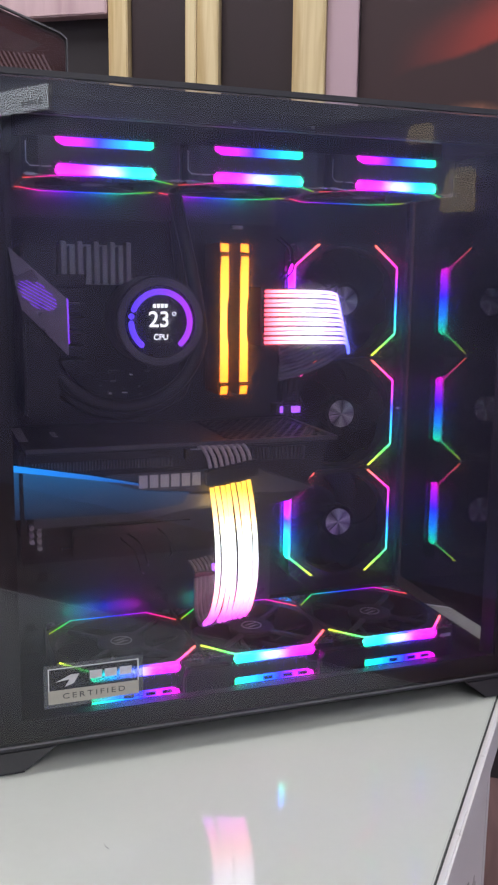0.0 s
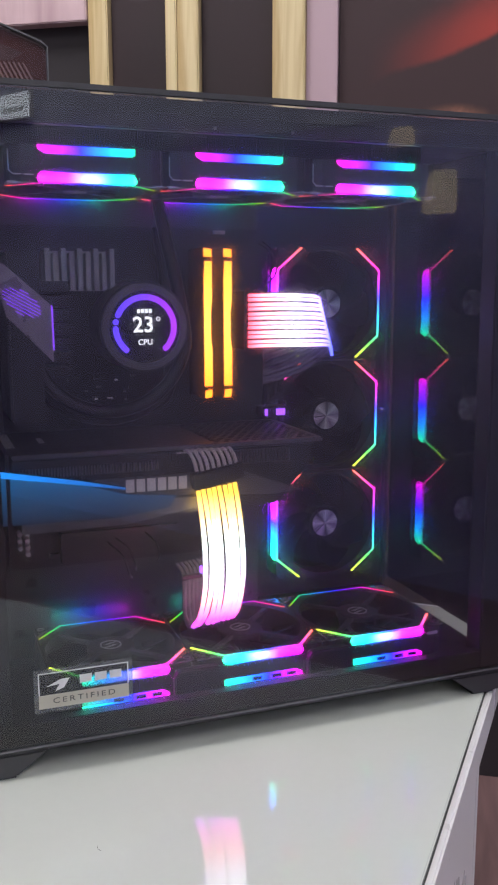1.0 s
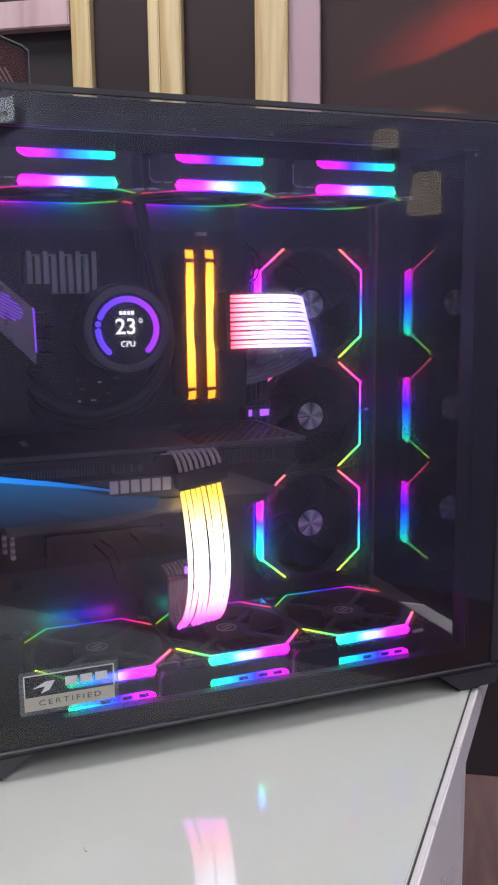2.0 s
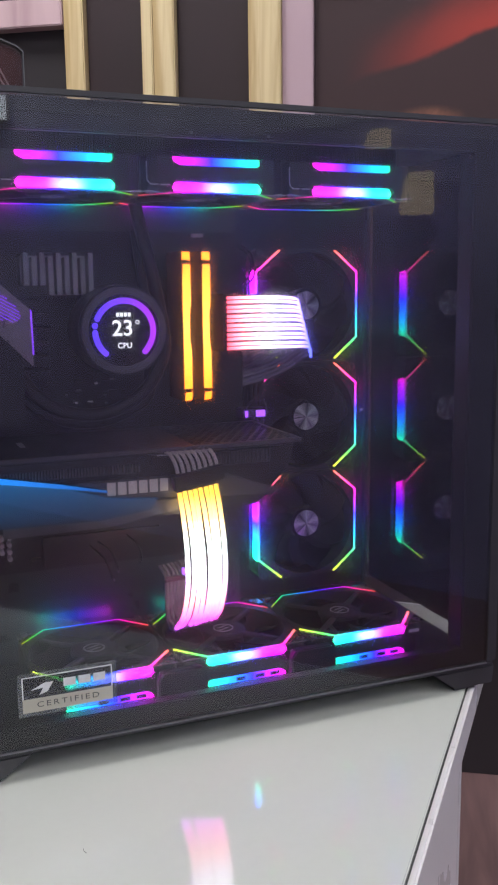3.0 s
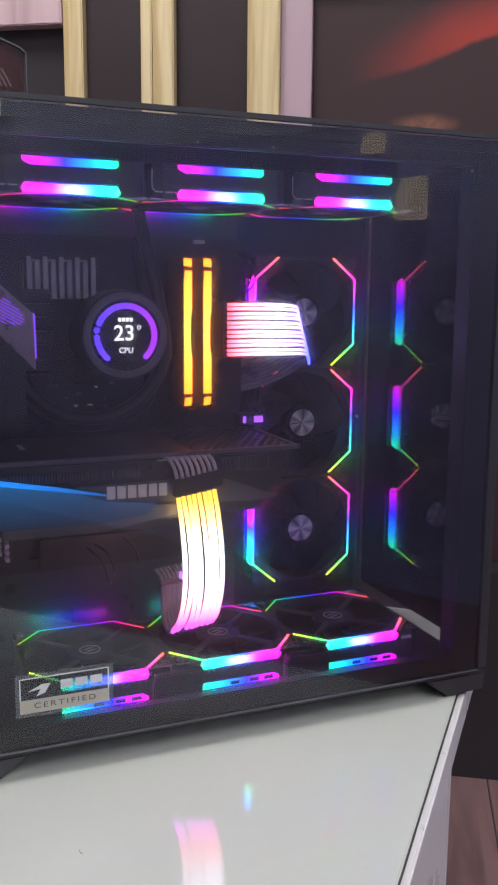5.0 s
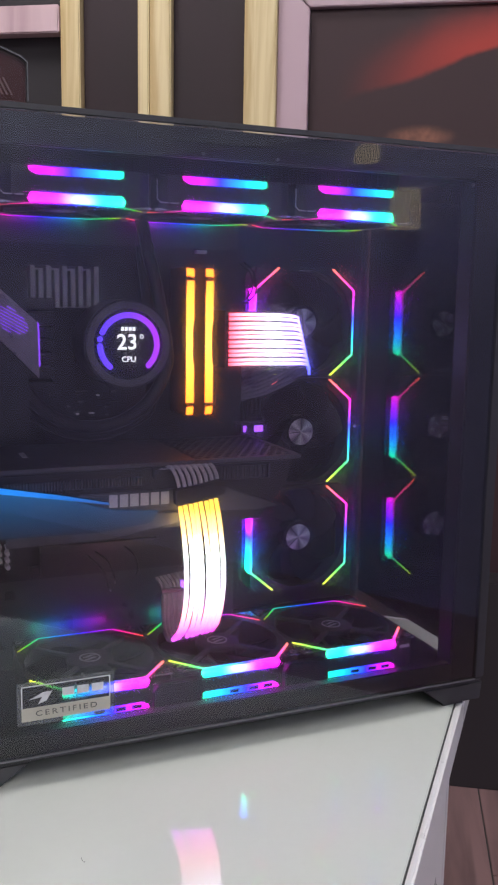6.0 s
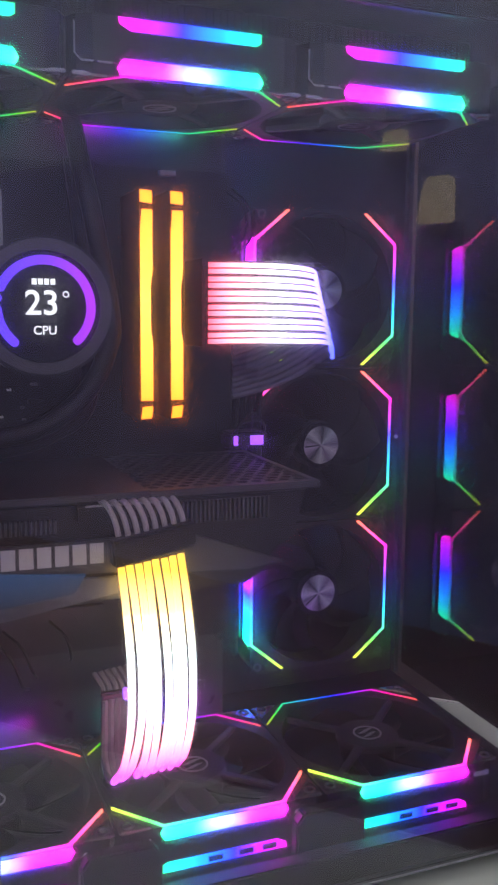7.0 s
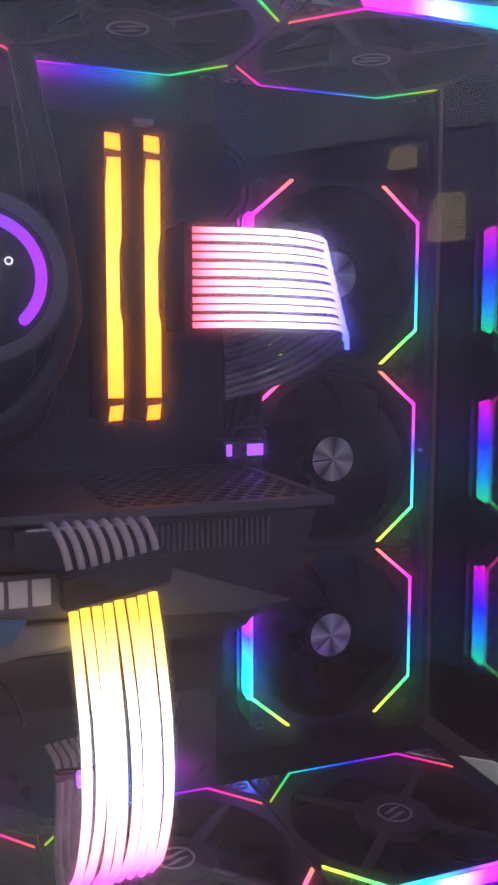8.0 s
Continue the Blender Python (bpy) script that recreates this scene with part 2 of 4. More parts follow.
def hub_metal():
    """Turned reflective disc; its radial highlights are painted as a fine fan of bright and dark sectors."""
    m, nt, b = principled("turned hub cap")
    tc = nt.nodes.new("ShaderNodeTexCoord")
    gr = nt.nodes.new("ShaderNodeTexGradient")
    gr.gradient_type = "RADIAL"
    nt.links.new(tc.outputs["Object"], gr.inputs[0])
    ramp = nt.nodes.new("ShaderNodeValToRGB")
    els = ramp.color_ramp.elements
    # highlight and dark sectors of the sheen, fixed in the base colour
    stops = [(0.0, (0.95, 0.95, 0.97)), (0.06, (0.30, 0.30, 0.32)), (0.15, (0.9, 0.75, 0.95)), (0.26, (0.10, 0.10, 0.12)), (0.36, (0.85, 0.88, 0.85)),
             (0.45, (0.32, 0.26, 0.38)), (0.55, (0.95, 0.95, 0.97)), (0.63, (0.32, 0.30, 0.42)), (0.74, (0.8, 0.92, 0.95)), (0.86, (0.10, 0.10, 0.12)), (1.0, (0.95, 0.95, 0.97))]
    while len(els) < len(stops):
        els.new(0.5)
    for e, (p, c) in zip(els, stops):
        e.position, e.color = p, (*c, 1)
    nt.links.new(gr.outputs["Fac"], ramp.inputs[0])
    nt.links.new(ramp.outputs[0], b.inputs["Base Color"])
    b.inputs["Metallic"].default_value, b.inputs["Roughness"].default_value = 0.2, 0.28
    ln = nt.nodes.new("ShaderNodeVectorMath")
    ln.operation = "LENGTH"
    nt.links.new(tc.outputs["Object"], ln.inputs[0])
    sn = nt.nodes.new("ShaderNodeMath")
    sn.operation = "MULTIPLY"
    sn.inputs[1].default_value = 4500
    nt.links.new(ln.outputs["Value"], sn.inputs[0])
    s2 = nt.nodes.new("ShaderNodeMath")
    s2.operation = "SINE"
    nt.links.new(sn.outputs[0], s2.inputs[0])
    bp = nt.nodes.new("ShaderNodeBump")
    bp.inputs["Strength"].default_value, bp.inputs["Distance"].default_value = 0.25, 0.0003
    nt.links.new(s2.outputs[0], bp.inputs["Height"])
    nt.links.new(bp.outputs[0], b.inputs["Normal"])
    return m


HUB = hub_metal()


def poster_print():
    """Dark printed poster with one soft red sweep and a brown blur low down."""
    m, nt, b = principled("dark poster print")
    tc = nt.nodes.new("ShaderNodeTexCoord")
    sep = nt.nodes.new("ShaderNodeSeparateXYZ")
    nt.links.new(tc.outputs["Object"], sep.inputs[0])

    def math_node(op, p, q=None, c=None):
        n = nt.nodes.new("ShaderNodeMath")
        n.operation = op
        for i, v in enumerate((p, q, c)):
            if v is None:
                continue
            if isinstance(v, (int, float)):
                n.inputs[i].default_value = v
            else:
                nt.links.new(v, n.inputs[i])
        return n.outputs[0]
    x, z = sep.outputs[0], sep.outputs[2]
    ns = nt.nodes.new("ShaderNodeTexNoise")
    ns.inputs["Scale"].default_value, ns.inputs["Detail"].default_value = 7, 4
    nt.links.new(tc.outputs["Object"], ns.inputs["Vector"])
    wob = math_node("MULTIPLY_ADD", ns.outputs["Fac"], 0.05, -0.025)
    # signed height over a line that climbs to the right
    h = math_node("ADD", math_node("MULTIPLY_ADD", x, -0.33, z), wob)
    lower = nt.nodes.new("ShaderNodeMapRange")
    lower.interpolation_type = "SMOOTHSTEP"
    lower.inputs[1].default_value, lower.inputs[2].default_value = 1.650, 1.668
    nt.links.new(h, lower.inputs[0])
    upper = nt.nodes.new("ShaderNodeMapRange")
    upper.interpolation_type = "SMOOTHSTEP"
    upper.inputs[1].default_value, upper.inputs[2].default_value, upper.inputs[3].default_value, upper.inputs[4].default_value = 1.675, 1.79, 1, 0
    nt.links.new(h, upper.inputs[0])
    fade = nt.nodes.new("ShaderNodeMapRange")
    fade.interpolation_type = "SMOOTHSTEP"
    fade.inputs[1].default_value, fade.inputs[2].default_value = -0.30, 0.05
    nt.links.new(x, fade.inputs[0])
    red = math_node("MULTIPLY", math_node("MULTIPLY", lower.outputs[0], upper.outputs[0]), fade.outputs[0])
    mix = nt.nodes.new("ShaderNodeMix")
    mix.data_type = "RGBA"
    nt.links.new(red, mix.inputs[0])
    mix.inputs[6].default_value, mix.inputs[7].default_value = (0.040, 0.015, 0.018, 1), (0.44, 0.04, 0.026, 1)
    # brown blur
    vm = nt.nodes.new("ShaderNodeVectorMath")
    vm.operation = "DISTANCE"
    sc = nt.nodes.new("ShaderNodeMapping")
    sc.inputs["Scale"].default_value = (1, 0, 3)
    nt.links.new(tc.outputs["Object"], sc.inputs["Vector"])
    nt.links.new(sc.outputs[0], vm.inputs[0])
    vm.inputs[1].default_value = (-0.10, 0, 3 * 1.49)
    blob = nt.nodes.new("ShaderNodeMapRange")
    blob.interpolation_type = "SMOOTHSTEP"
    blob.inputs[1].default_value, blob.inputs[2].default_value, blob.inputs[3].default_value, blob.inputs[4].default_value = 0.02, 0.09, 0.8, 0
    nt.links.new(vm.outputs["Value"], blob.inputs[0])
    n3 = nt.nodes.new("ShaderNodeTexNoise")
    n3.inputs["Scale"].default_value = 45
    nt.links.new(tc.outputs["Object"], n3.inputs["Vector"])
    mix2 = nt.nodes.new("ShaderNodeMix")
    mix2.data_type = "RGBA"
    nt.links.new(math_node("MULTIPLY", blob.outputs[0], n3.outputs["Fac"]), mix2.inputs[0])
    nt.links.new(mix.outputs[2], mix2.inputs[6])
    mix2.inputs[7].default_value = (0.45, 0.18, 0.10, 1)
    nt.links.new(mix2.outputs[2], b.inputs["Base Color"])
    b.inputs["Roughness"].default_value = 0.6
    return m


POSTER = poster_print()


# ---- mesh helpers ----
class Shape:
    """Collects boxes, prisms, tubes and discs into one mesh."""

    def __init__(self):
        self.v, self.f = [], []

    def add(self, verts, faces):
        n = len(self.v)
        self.v += [tuple(p) for p in verts]
        self.f += [tuple(i + n for i in f) for f in faces]
        return self

    def box(self, x0, x1, y0, y1, z0, z1):
        return self.add([(x, y, z) for x in (x0, x1) for y in (y0, y1) for z in (z0, z1)],
                        [(0, 1, 3, 2), (4, 6, 7, 5), (0, 4, 5, 1), (2, 3, 7, 6), (0, 2, 6, 4), (1, 5, 7, 3)])

    def prism(self, outline, axis, lo, hi):
        """An outline in the two other axes (in x, y, z order), drawn out along axis."""
        n = len(outline)
        put = {"x": lambda p, h: (h, p[0], p[1]), "y": lambda p, h: (p[0], h, p[1]), "z": lambda p, h: (p[0], p[1], h)}[axis]
        vs = [put(p, lo) for p in outline] + [put(p, hi) for p in outline]
        fs = [tuple(range(n - 1, -1, -1)), tuple(range(n, 2 * n))]
        fs += [(i, (i + 1) % n, n + (i + 1) % n, n + i) for i in range(n)]
        return self.add(vs, fs)

    def disc(self, c, r, lo, hi, axis="z", n=32):
        i, j = {"x": (1, 2), "y": (0, 2), "z": (0, 1)}[axis]
        return self.prism([(c[i] + r * math.cos(2 * math.pi * k / n), c[j] + r * math.sin(2 * math.pi * k / n)) for k in range(n)], axis, lo, hi)

    def ring(self, c, r0, r1, lo, hi, axis="z", n=48, a0=0.0, a1=360.0):
        """A flat ring or an arc of one, of rectangular section."""
        full = a1 - a0 >= 359.9
        m = n if full else n + 1
        put = {"x": lambda p, q, h: (h, c[1] + p, c[2] + q), "y": lambda p, q, h: (c[0] + p, h, c[2] + q), "z": lambda p, q, h: (c[0] + p, c[1] + q, h)}[axis]
        vs, fs = [], []
        for k in range(m):
            a = radians(a0 + (a1 - a0) * k / n)
            for r in (r0, r1):
                for h in (lo, hi):
                    vs.append(put(r * math.cos(a), r * math.sin(a), h))
        for k in range(n):
            p, q = 4 * k, 4 * ((k + 1) % m)
            fs += [(p, q, q + 1, p + 1), (p + 2, p + 3, q + 3, q + 2), (p, p + 2, q + 2, q), (p + 1, q + 1, q + 3, p + 3)]
        if not full:
            fs += [(0, 1, 3, 2), (4 * n, 4 * n + 2, 4 * n + 3, 4 * n + 1)]
        return self.add(vs, fs)

    def tube(self, path, r, n=8):
        pts = [Vector(p) for p in path]
        vs, fs = [], []
        side = None
        for k, p in enumerate(pts):
            d = (pts[min(k + 1, len(pts) - 1)] - pts[max(k - 1, 0)]).normalized()
            if side is None:
                side = d.orthogonal().normalized()
            side = (side - d * side.dot(d)).normalized()
            up = d.cross(side)
            vs += [p + side * r * math.cos(2 * math.pi * i / n) + up * r * math.sin(2 * math.pi * i / n) for i in range(n)]
        for k in range(len(pts) - 1):
            fs += [(k * n + i, k * n + (i + 1) % n, (k + 1) * n + (i + 1) % n, (k + 1) * n + i) for i in range(n)]
        fs += [tuple(range(n - 1, -1, -1)), tuple((len(pts) - 1) * n + i for i in range(n))]
        return self.add(vs, fs)

    def mesh(self, name, material, bevel=0.0, smooth=False):
        bm = bmesh.new()
        vs = [bm.verts.new(p) for p in self.v]
        for f in self.f:
            bm.faces.new([vs[i] for i in f])
        bmesh.ops.recalc_face_normals(bm, faces=bm.faces)
        if bevel:
            edges = [e for e in bm.edges if len(e.link_faces) == 2 and e.calc_face_angle(0) > 0.5]
            bmesh.ops.bevel(bm, geom=edges, offset=bevel, segments=2, affect="EDGES", clamp_overlap=True)
        me = bpy.data.meshes.new(name)
        bm.to_mesh(me)
        bm.free()
        me.materials.append(material)
        if smooth:
            for p in me.polygons:
                p.use_smooth = True
            me.set_sharp_from_angle(angle=radians(35))
        return me


def curve(points, steps=8):
    """A smooth path through points (Catmull-Rom)."""
    p = [Vector(q) for q in points]
    p = [2 * p[0] - p[1]] + p + [2 * p[-1] - p[-2]]
    out = []
    for i in range(1, len(p) - 2):
        for s in range(steps):
            t = s / steps
            out.append(0.5 * (2 * p[i] + (p[i + 1] - p[i - 1]) * t + (2 * p[i - 1] - 5 * p[i] + 4 * p[i + 1] - p[i + 2]) * t * t
                              + (3 * p[i] - p[i - 1] - 3 * p[i + 1] + p[i + 2]) * t ** 3))
    out.append(p[-2])
    return out


def thing(name, m, label, category, group=""):
    ob = new(name)
    ob.empty_display_size = 0.02
    ob.matrix_basis = m
    return tagged(ob, label, category, group)


def part(name, shape, material, parent, label="", bevel=0.0, smooth=False, m=None):
    """One mesh object under a thing or a part; shape may be a ready mesh."""
    me = shape if isinstance(shape, bpy.types.Mesh) else shape.mesh(name, material, bevel, smooth)
    ob = new(name, me)
    ob.parent = parent
    if m is not None:
        ob.matrix_basis = m
    return tagged(ob, label)


def structure(name, shape, material, label, m=None, bevel=0.0):
    ob = new(name, shape.mesh(name, material, bevel))
    if m is not None:
        ob.matrix_basis = m
    return tagged(ob, label, kind="structure")


def lettering(name, text, size, material, parent, m, label="", bold=0.012, spread=1.0):
    """Words in the built-in font, as a thin mesh."""
    cu = bpy.data.curves.new(name, "FONT")
    cu.body, cu.size, cu.extrude = text, size, 0.00008
    cu.offset, cu.space_character = size * bold, spread
    cu.align_x, cu.align_y = "CENTER", "CENTER"
    tmp = bpy.data.objects.new(name, cu)
    me = bpy.data.meshes.new_from_object(tmp)
    bpy.data.objects.remove(tmp)
    me.materials.clear()
    me.materials.append(material)
    return part(name, me, material, parent, label, m=m)


def at(x, y, z, rx=0, ry=0, rz=0):
    return pose(x, y, z + Z0, rx, ry, rz)


# ---- the room ----
X0, X1, Y1, TOP = -2.6, 2.2, -5.52, 2.9
wn = Shape().box(X0, X1, 0.0, 0.12, 0, TOP)
structure("wall_north", wn, WALL_DARK, "dark panelled show-stand wall behind the table", ROOM)
structure("wall_south", Shape().box(X0, X1, Y1 - 0.12, Y1, 0, TOP), WALL_LIGHT, "plain light grey wall closing the room", ROOM)
structure("wall_west", Shape().box(X0 - 0.12, X0, Y1, 0.0, 0, TOP), WALL_LIGHT, "plain light grey side wall", ROOM)
structure("wall_east", Shape().box(X1, X1 + 0.12, Y1, 0.0, 0, TOP), WALL_COOL, "plain cool grey side wall", ROOM)
structure("ceiling", Shape().box(X0 - 0.12, X1 + 0.12, Y1 - 0.12, 0.12, TOP, TOP + 0.1), CEILING, "plain pale ceiling with panel lamps", ROOM)
floor = structure("floor", Shape().box(X0 - 0.12, X1 + 0.12, Y1 - 0.12, 0.12, -0.1, -0.004), GROOVE, "reddish brown wood-look plank floor", ROOM)


def ceiling_lamp(x, y):
    lamp = thing("ceiling_lamp", ROOM @ pose(x, y, TOP), "square white ceiling panel lamp, lit, out of view", "lamp", "ceiling lamps")
    part("frame", Shape().ring((0, 0, 0), 0.42, 0.46, -0.03, -0.002, n=4, a0=45, a1=405), EDGE_WHITE, lamp)
    part("diffuser", Shape().box(-0.29, 0.29, -0.29, 0.29, -0.02, -0.004), LAMP_FACE, lamp, "glowing white diffuser")
    li = bpy.data.lights.new("panel_light", "AREA")
    li.shape, li.size, li.energy, li.color = "SQUARE", 0.56, LAMP_WATTS, (0.985, 0.97, 1.0)
    lo = new("panel_light", li)
    lo.parent = lamp
    lo.matrix_basis = pose(0, 0, -0.03)


# all out of view; the last is added to brighten the far wall in the glass
for lx, ly in ((-1.1, -0.75), (-0.2, -2.0), (1.55, -2.2), (0.9, -3.4), (1.25, -4.7)):
    ceiling_lamp(lx, ly)


# ---- boards and a print on the side wall that the glass mirrors ----
sign = thing("light_box_sign", ROOM @ pose(X1 - 0.0225, -4.89, 2.005), "small white lit sign box on the side wall", "sign")
part("case", Shape().box(-0.022, 0.0, -0.225, 0.225, -0.062, 0.062), EDGE_WHITE, sign, bevel=0.002)
part("lit_face", Shape().box(-0.0265, -0.0223, -0.22, 0.22, -0.057, 0.057), SIGN_GLOW, sign, "glowing white face")
for k in range(4):
    part("print_bar", Shape().box(-0.0275, -0.0267, 0.02 + 0.042 * k, 0.05 + 0.042 * k, -0.03, -0.008), STICKER_DARK, sign, "dark bar of unreadable print")
for by, bw, z0, z1 in ((-2.495, 0.12, 1.375, 1.52), (-2.652, 0.095, 1.615, 1.68)):
    wl = thing("wall_lamp", ROOM @ pose(X1, by, z0), "small lit wall lamp with a tapered cream shade", "lamp", "wall lamps")
    part("back_plate", Shape().box(-0.012, 0.0, -bw * 0.3, bw * 0.3, 0.02, z1 - z0 - 0.02), EDGE_WHITE, wl)
    part("shade", Shape().prism([(-bw / 2, 0.0), (bw / 2, 0.0), (bw / 2 - 0.004, z1 - z0), (-bw * 0.22, z1 - z0), (-bw * 0.36, (z1 - z0) * 0.72)], "x", -0.06, -0.0125), SHADE_GLOW, wl, "glowing cream shade", bevel=0.006)

# thin added sheet that makes the mirrored upper wall look more brightly lit
structure("trim", Shape().box(X1 - 0.005, X1, Y1, 0.0, 1.72, 2.55), LIT_UPPER_WALL, "upper side wall, painted paler for the lamp light on it", ROOM, 0.003)

# ---- slatted wall behind the table ----
def slat(x0, x1, z0, z1, proud, material, label, name="wall_slat"):
    ob = new(name, Shape().box(x0, x1, -proud, 0.0, z0, z1).mesh(name, material, 0.003))
    ob.matrix_basis = ROOM
    return tagged(ob, label, "wall slat", "slats of the show wall")


slat(-0.935, -0.888, 0.0, 2.6, 0.035, PINE, "upright pale pine slat on the dark wall")
slat(-0.749, -0.723, 0.0, 2.6, 0.035, PINE, "upright pale pine slat on the dark wall")
slat(-0.721, -0.671, 0.0, 2.6, 0.035, PINE, "upright pale pine slat on the dark wall")
slat(-0.4985, -0.425, 0.0, 2.6, 0.045, PINE, "wide upright pale pine slat on the dark wall")
ob = new("wall_slat", Shape().prism([(-0.424, 0.0), (-0.354, 0.0), (-0.354, 1.7655), (-0.424, 1.8315)], "y", -0.03, 0.0).mesh("wall_slat", PINK_PAINT, 0.002))
ob.matrix_basis = ROOM
tagged(ob, "upright pinkish white board beside the pine slat", "wall slat", "slats of the show wall")
slat(-1.9, -0.937, 1.728, 1.79, 0.04, PINK_BOARD, "level pinkish wooden board fixed above a dark recess")
# the board's mitred return over the poster
ob = new("wall_slat", Shape().prism([(-0.424, 1.8355), (-0.352, 1.7675), (1.25, 1.7675), (1.25, 1.8355)], "y", -0.03, 0.0).mesh("wall_slat", PINK_PAINT, 0.002))
ob.matrix_basis = ROOM
tagged(ob, "level pinkish white board mitred over the poster", "wall slat", "slats of the show wall")
for px0, px1 in ((-0.886, -0.751), (-0.669, -0.5005)):
    ob = new("wall_panel", Shape().box(px0, px1, -0.012, 0.0, 0, 2.6).mesh("wall_panel", DARK_PANEL, 0.002))
    ob.matrix_basis = ROOM
    tagged(ob, "dark brown panel between pine slats", "panel", "dark panels of the show wall")
structure("baseboard", Shape().box(X0, X1, -0.135, -0.047, 0.0, 0.5), WALL_DARK, "dark boxed-in foot of the show wall", ROOM, 0.002)
ob = new("poster", Shape().box(-0.352, 1.2, -0.014, 0.0, 0.02, 1.766).mesh("poster", POSTER, 0.002))
ob.matrix_basis = ROOM
tagged(ob, "dark printed wall poster with a soft red sweep", "poster")

# ---- the table ----
TABLE = pose(0.2087, -0.0650, 0, 0, 0, 227.9)     # x runs along the open edge towards the viewer, y to the far side
table = thing("display_table", TABLE, "white gloss laminate display table with an edge band", "table")
TL, TW = 1.7, 1.05
part("tabletop", Shape().box(0.0072, TL, -TW, -0.0072, TABLE_Z - 0.03, TABLE_Z), LAMINATE, table, bevel=0.001)
part("edge_band", Shape().box(0.0060, TL, -0.0058, 0.0, TABLE_Z - 0.036, TABLE_Z - 0.001), EDGE_WHITE, table, "white edge strip", bevel=0.0015)
part("edge_band", Shape().box(0.0, 0.0058, -TW, 0.0, TABLE_Z - 0.036, TABLE_Z - 0.001), EDGE_WHITE, table, "white edge strip", bevel=0.0015)
part("joint", Shape().box(0.0057, TL, -TW, -0.0057, TABLE_Z - 0.0295, TABLE_Z - 0.004), GROOVE, table, "dark joint round the top")
part("side_panel", Shape().box(0.29, TL, -0.020, -0.002, 0.0, TABLE_Z - 0.036), EDGE_WHITE, table, bevel=0.001)
part("side_panel", Shape().box(0.272, 0.29, -TW, -0.002, 0.0, TABLE_Z - 0.036), EDGE_WHITE, table, bevel=0.001)
part("plinth", Shape().box(0.292, TL - 0.05, -TW, -0.022, 0.0, TABLE_Z - 0.032), EDGE_WHITE, table)


# ---- the computer case ----
GX0, GX1, GY, GZ0, GZ1 = -0.400, 0.072, -0.232, -0.2022, 0.2695
case = thing("computer_case", at(0, 0, 0), "black steel computer case with tinted glass side and front", "computer case")
part("bottom_panel", Shape().box(GX0, 0.084, -0.226, 0.06, -0.2095, -0.2055), BLACK, case, bevel=0.0008)
part("bottom_rail", Shape().box(GX0, 0.086, -0.227, -0.2165, -0.2053, -0.1865), BLACK, case, bevel=0.001)
part("top_panel", Shape().box(GX0, 0.088, -0.226, 0.06, 0.258, 0.269), BLACK, case, bevel=0.001)
part("top_rail", Shape().box(GX0, 0.086, -0.227, -0.2225, 0.247, 0.258), BLACK, case, bevel=0.001)
part("front_pillar", Shape().box(0.047, 0.0865, -0.2275, -0.205, -0.2053, 0.258), BLACK, case, bevel=0.0015)
part("rear_panel", Shape().box(GX0, GX0 + 0.003, -0.226, 0.06, -0.2053, 0.258), BLACK, case)
part("rear_pillar", Shape().box(GX0 + 0.003, -0.362, -0.2275, -0.205, -0.2053, 0.258), BLACK, case, bevel=0.001)
part("motherboard_tray", Shape().box(GX0 + 0.003, -0.102, -0.056, -0.053, -0.2053, 0.258), TRAY_BLACK, case)
part("tray_return", Shape().box(-0.105, -0.102, -0.053, 0.032, -0.2053, 0.258), BLACK, case)
part("fan_wall", Shape().box(-0.102, 0.0865, 0.0285, 0.032, -0.2053, 0.258), BLACK, case)
part("side_cover", Shape().box(GX0, 0.0865, 0.056, 0.06, -0.2053, 0.258), BLACK, case)
part("front_cover", Shape().box(0.0835, 0.0875, 0.022, 0.056, -0.2053, 0.258), BLACK, case)
sg = part("side_glass", Shape().box(GX0, GX1, GY, GY + 0.004, GZ0, GZ1), SIDE_GLASS, case, "tinted tempered glass side pane", bevel=0.0006)
# only the outer face mirrors the room
sg.data.materials.append(INNER_GLASS)
for pg in sg.data.polygons:
    pg.material_index = 0 if pg.normal.y < -0.9 else 1
fg = part("front_glass", Shape().box(0.0905, 0.0940, -0.207, 0.022, -0.197, 0.266), FRONT_GLASS, case, "tinted tempered glass front pane")
part("glass_edge", Shape().box(GX0, GX1, GY - 0.0006, GY + 0.0046, GZ0 - 0.0016, GZ0 - 0.0002), GUNMETAL, case, "bright lower rim of the glass")
part("glass_edge", Shape().box(GX0, GX1, GY - 0.0006, GY + 0.0046, GZ1 + 0.0002, GZ1 + 0.004), BLACK, case, "black upper rim of the glass")
part("magnet_strip", Shape().box(GX1 + 0.0005, GX1 + 0.003, GY, GY + 0.0265, GZ0, GZ1), BLACK, case, bevel=0.0005)
for fx, flip in ((-0.362, 1), (0.046, -1)):
    for fy in (-0.226, 0.0):
        o = [(fx - 0.040 * flip, -0.2097), (fx + 0.026 * flip, -0.2097), (fx + 0.002 * flip, -0.2270), (fx - 0.038 * flip, -0.2270)]
        foot = part("foot", Shape().prism(o, "y", fy, fy + 0.05), BLACK_PLASTIC, case, bevel=0.001)
        part("pad", Shape().box(min(fx - 0.021 * flip, fx + 0.001 * flip), max(fx - 0.021 * flip, fx + 0.001 * flip), fy + 0.004, fy + 0.046, -0.23, -0.2271), RUBBER, foot, "thin rubber pad")
for sx in (-0.20, -0.139):
    part("screw", Shape().disc((sx, 0, 0.2505), 0.0011, -0.2285, -0.2272, "y", 12), GUNMETAL, case, "small steel screw")
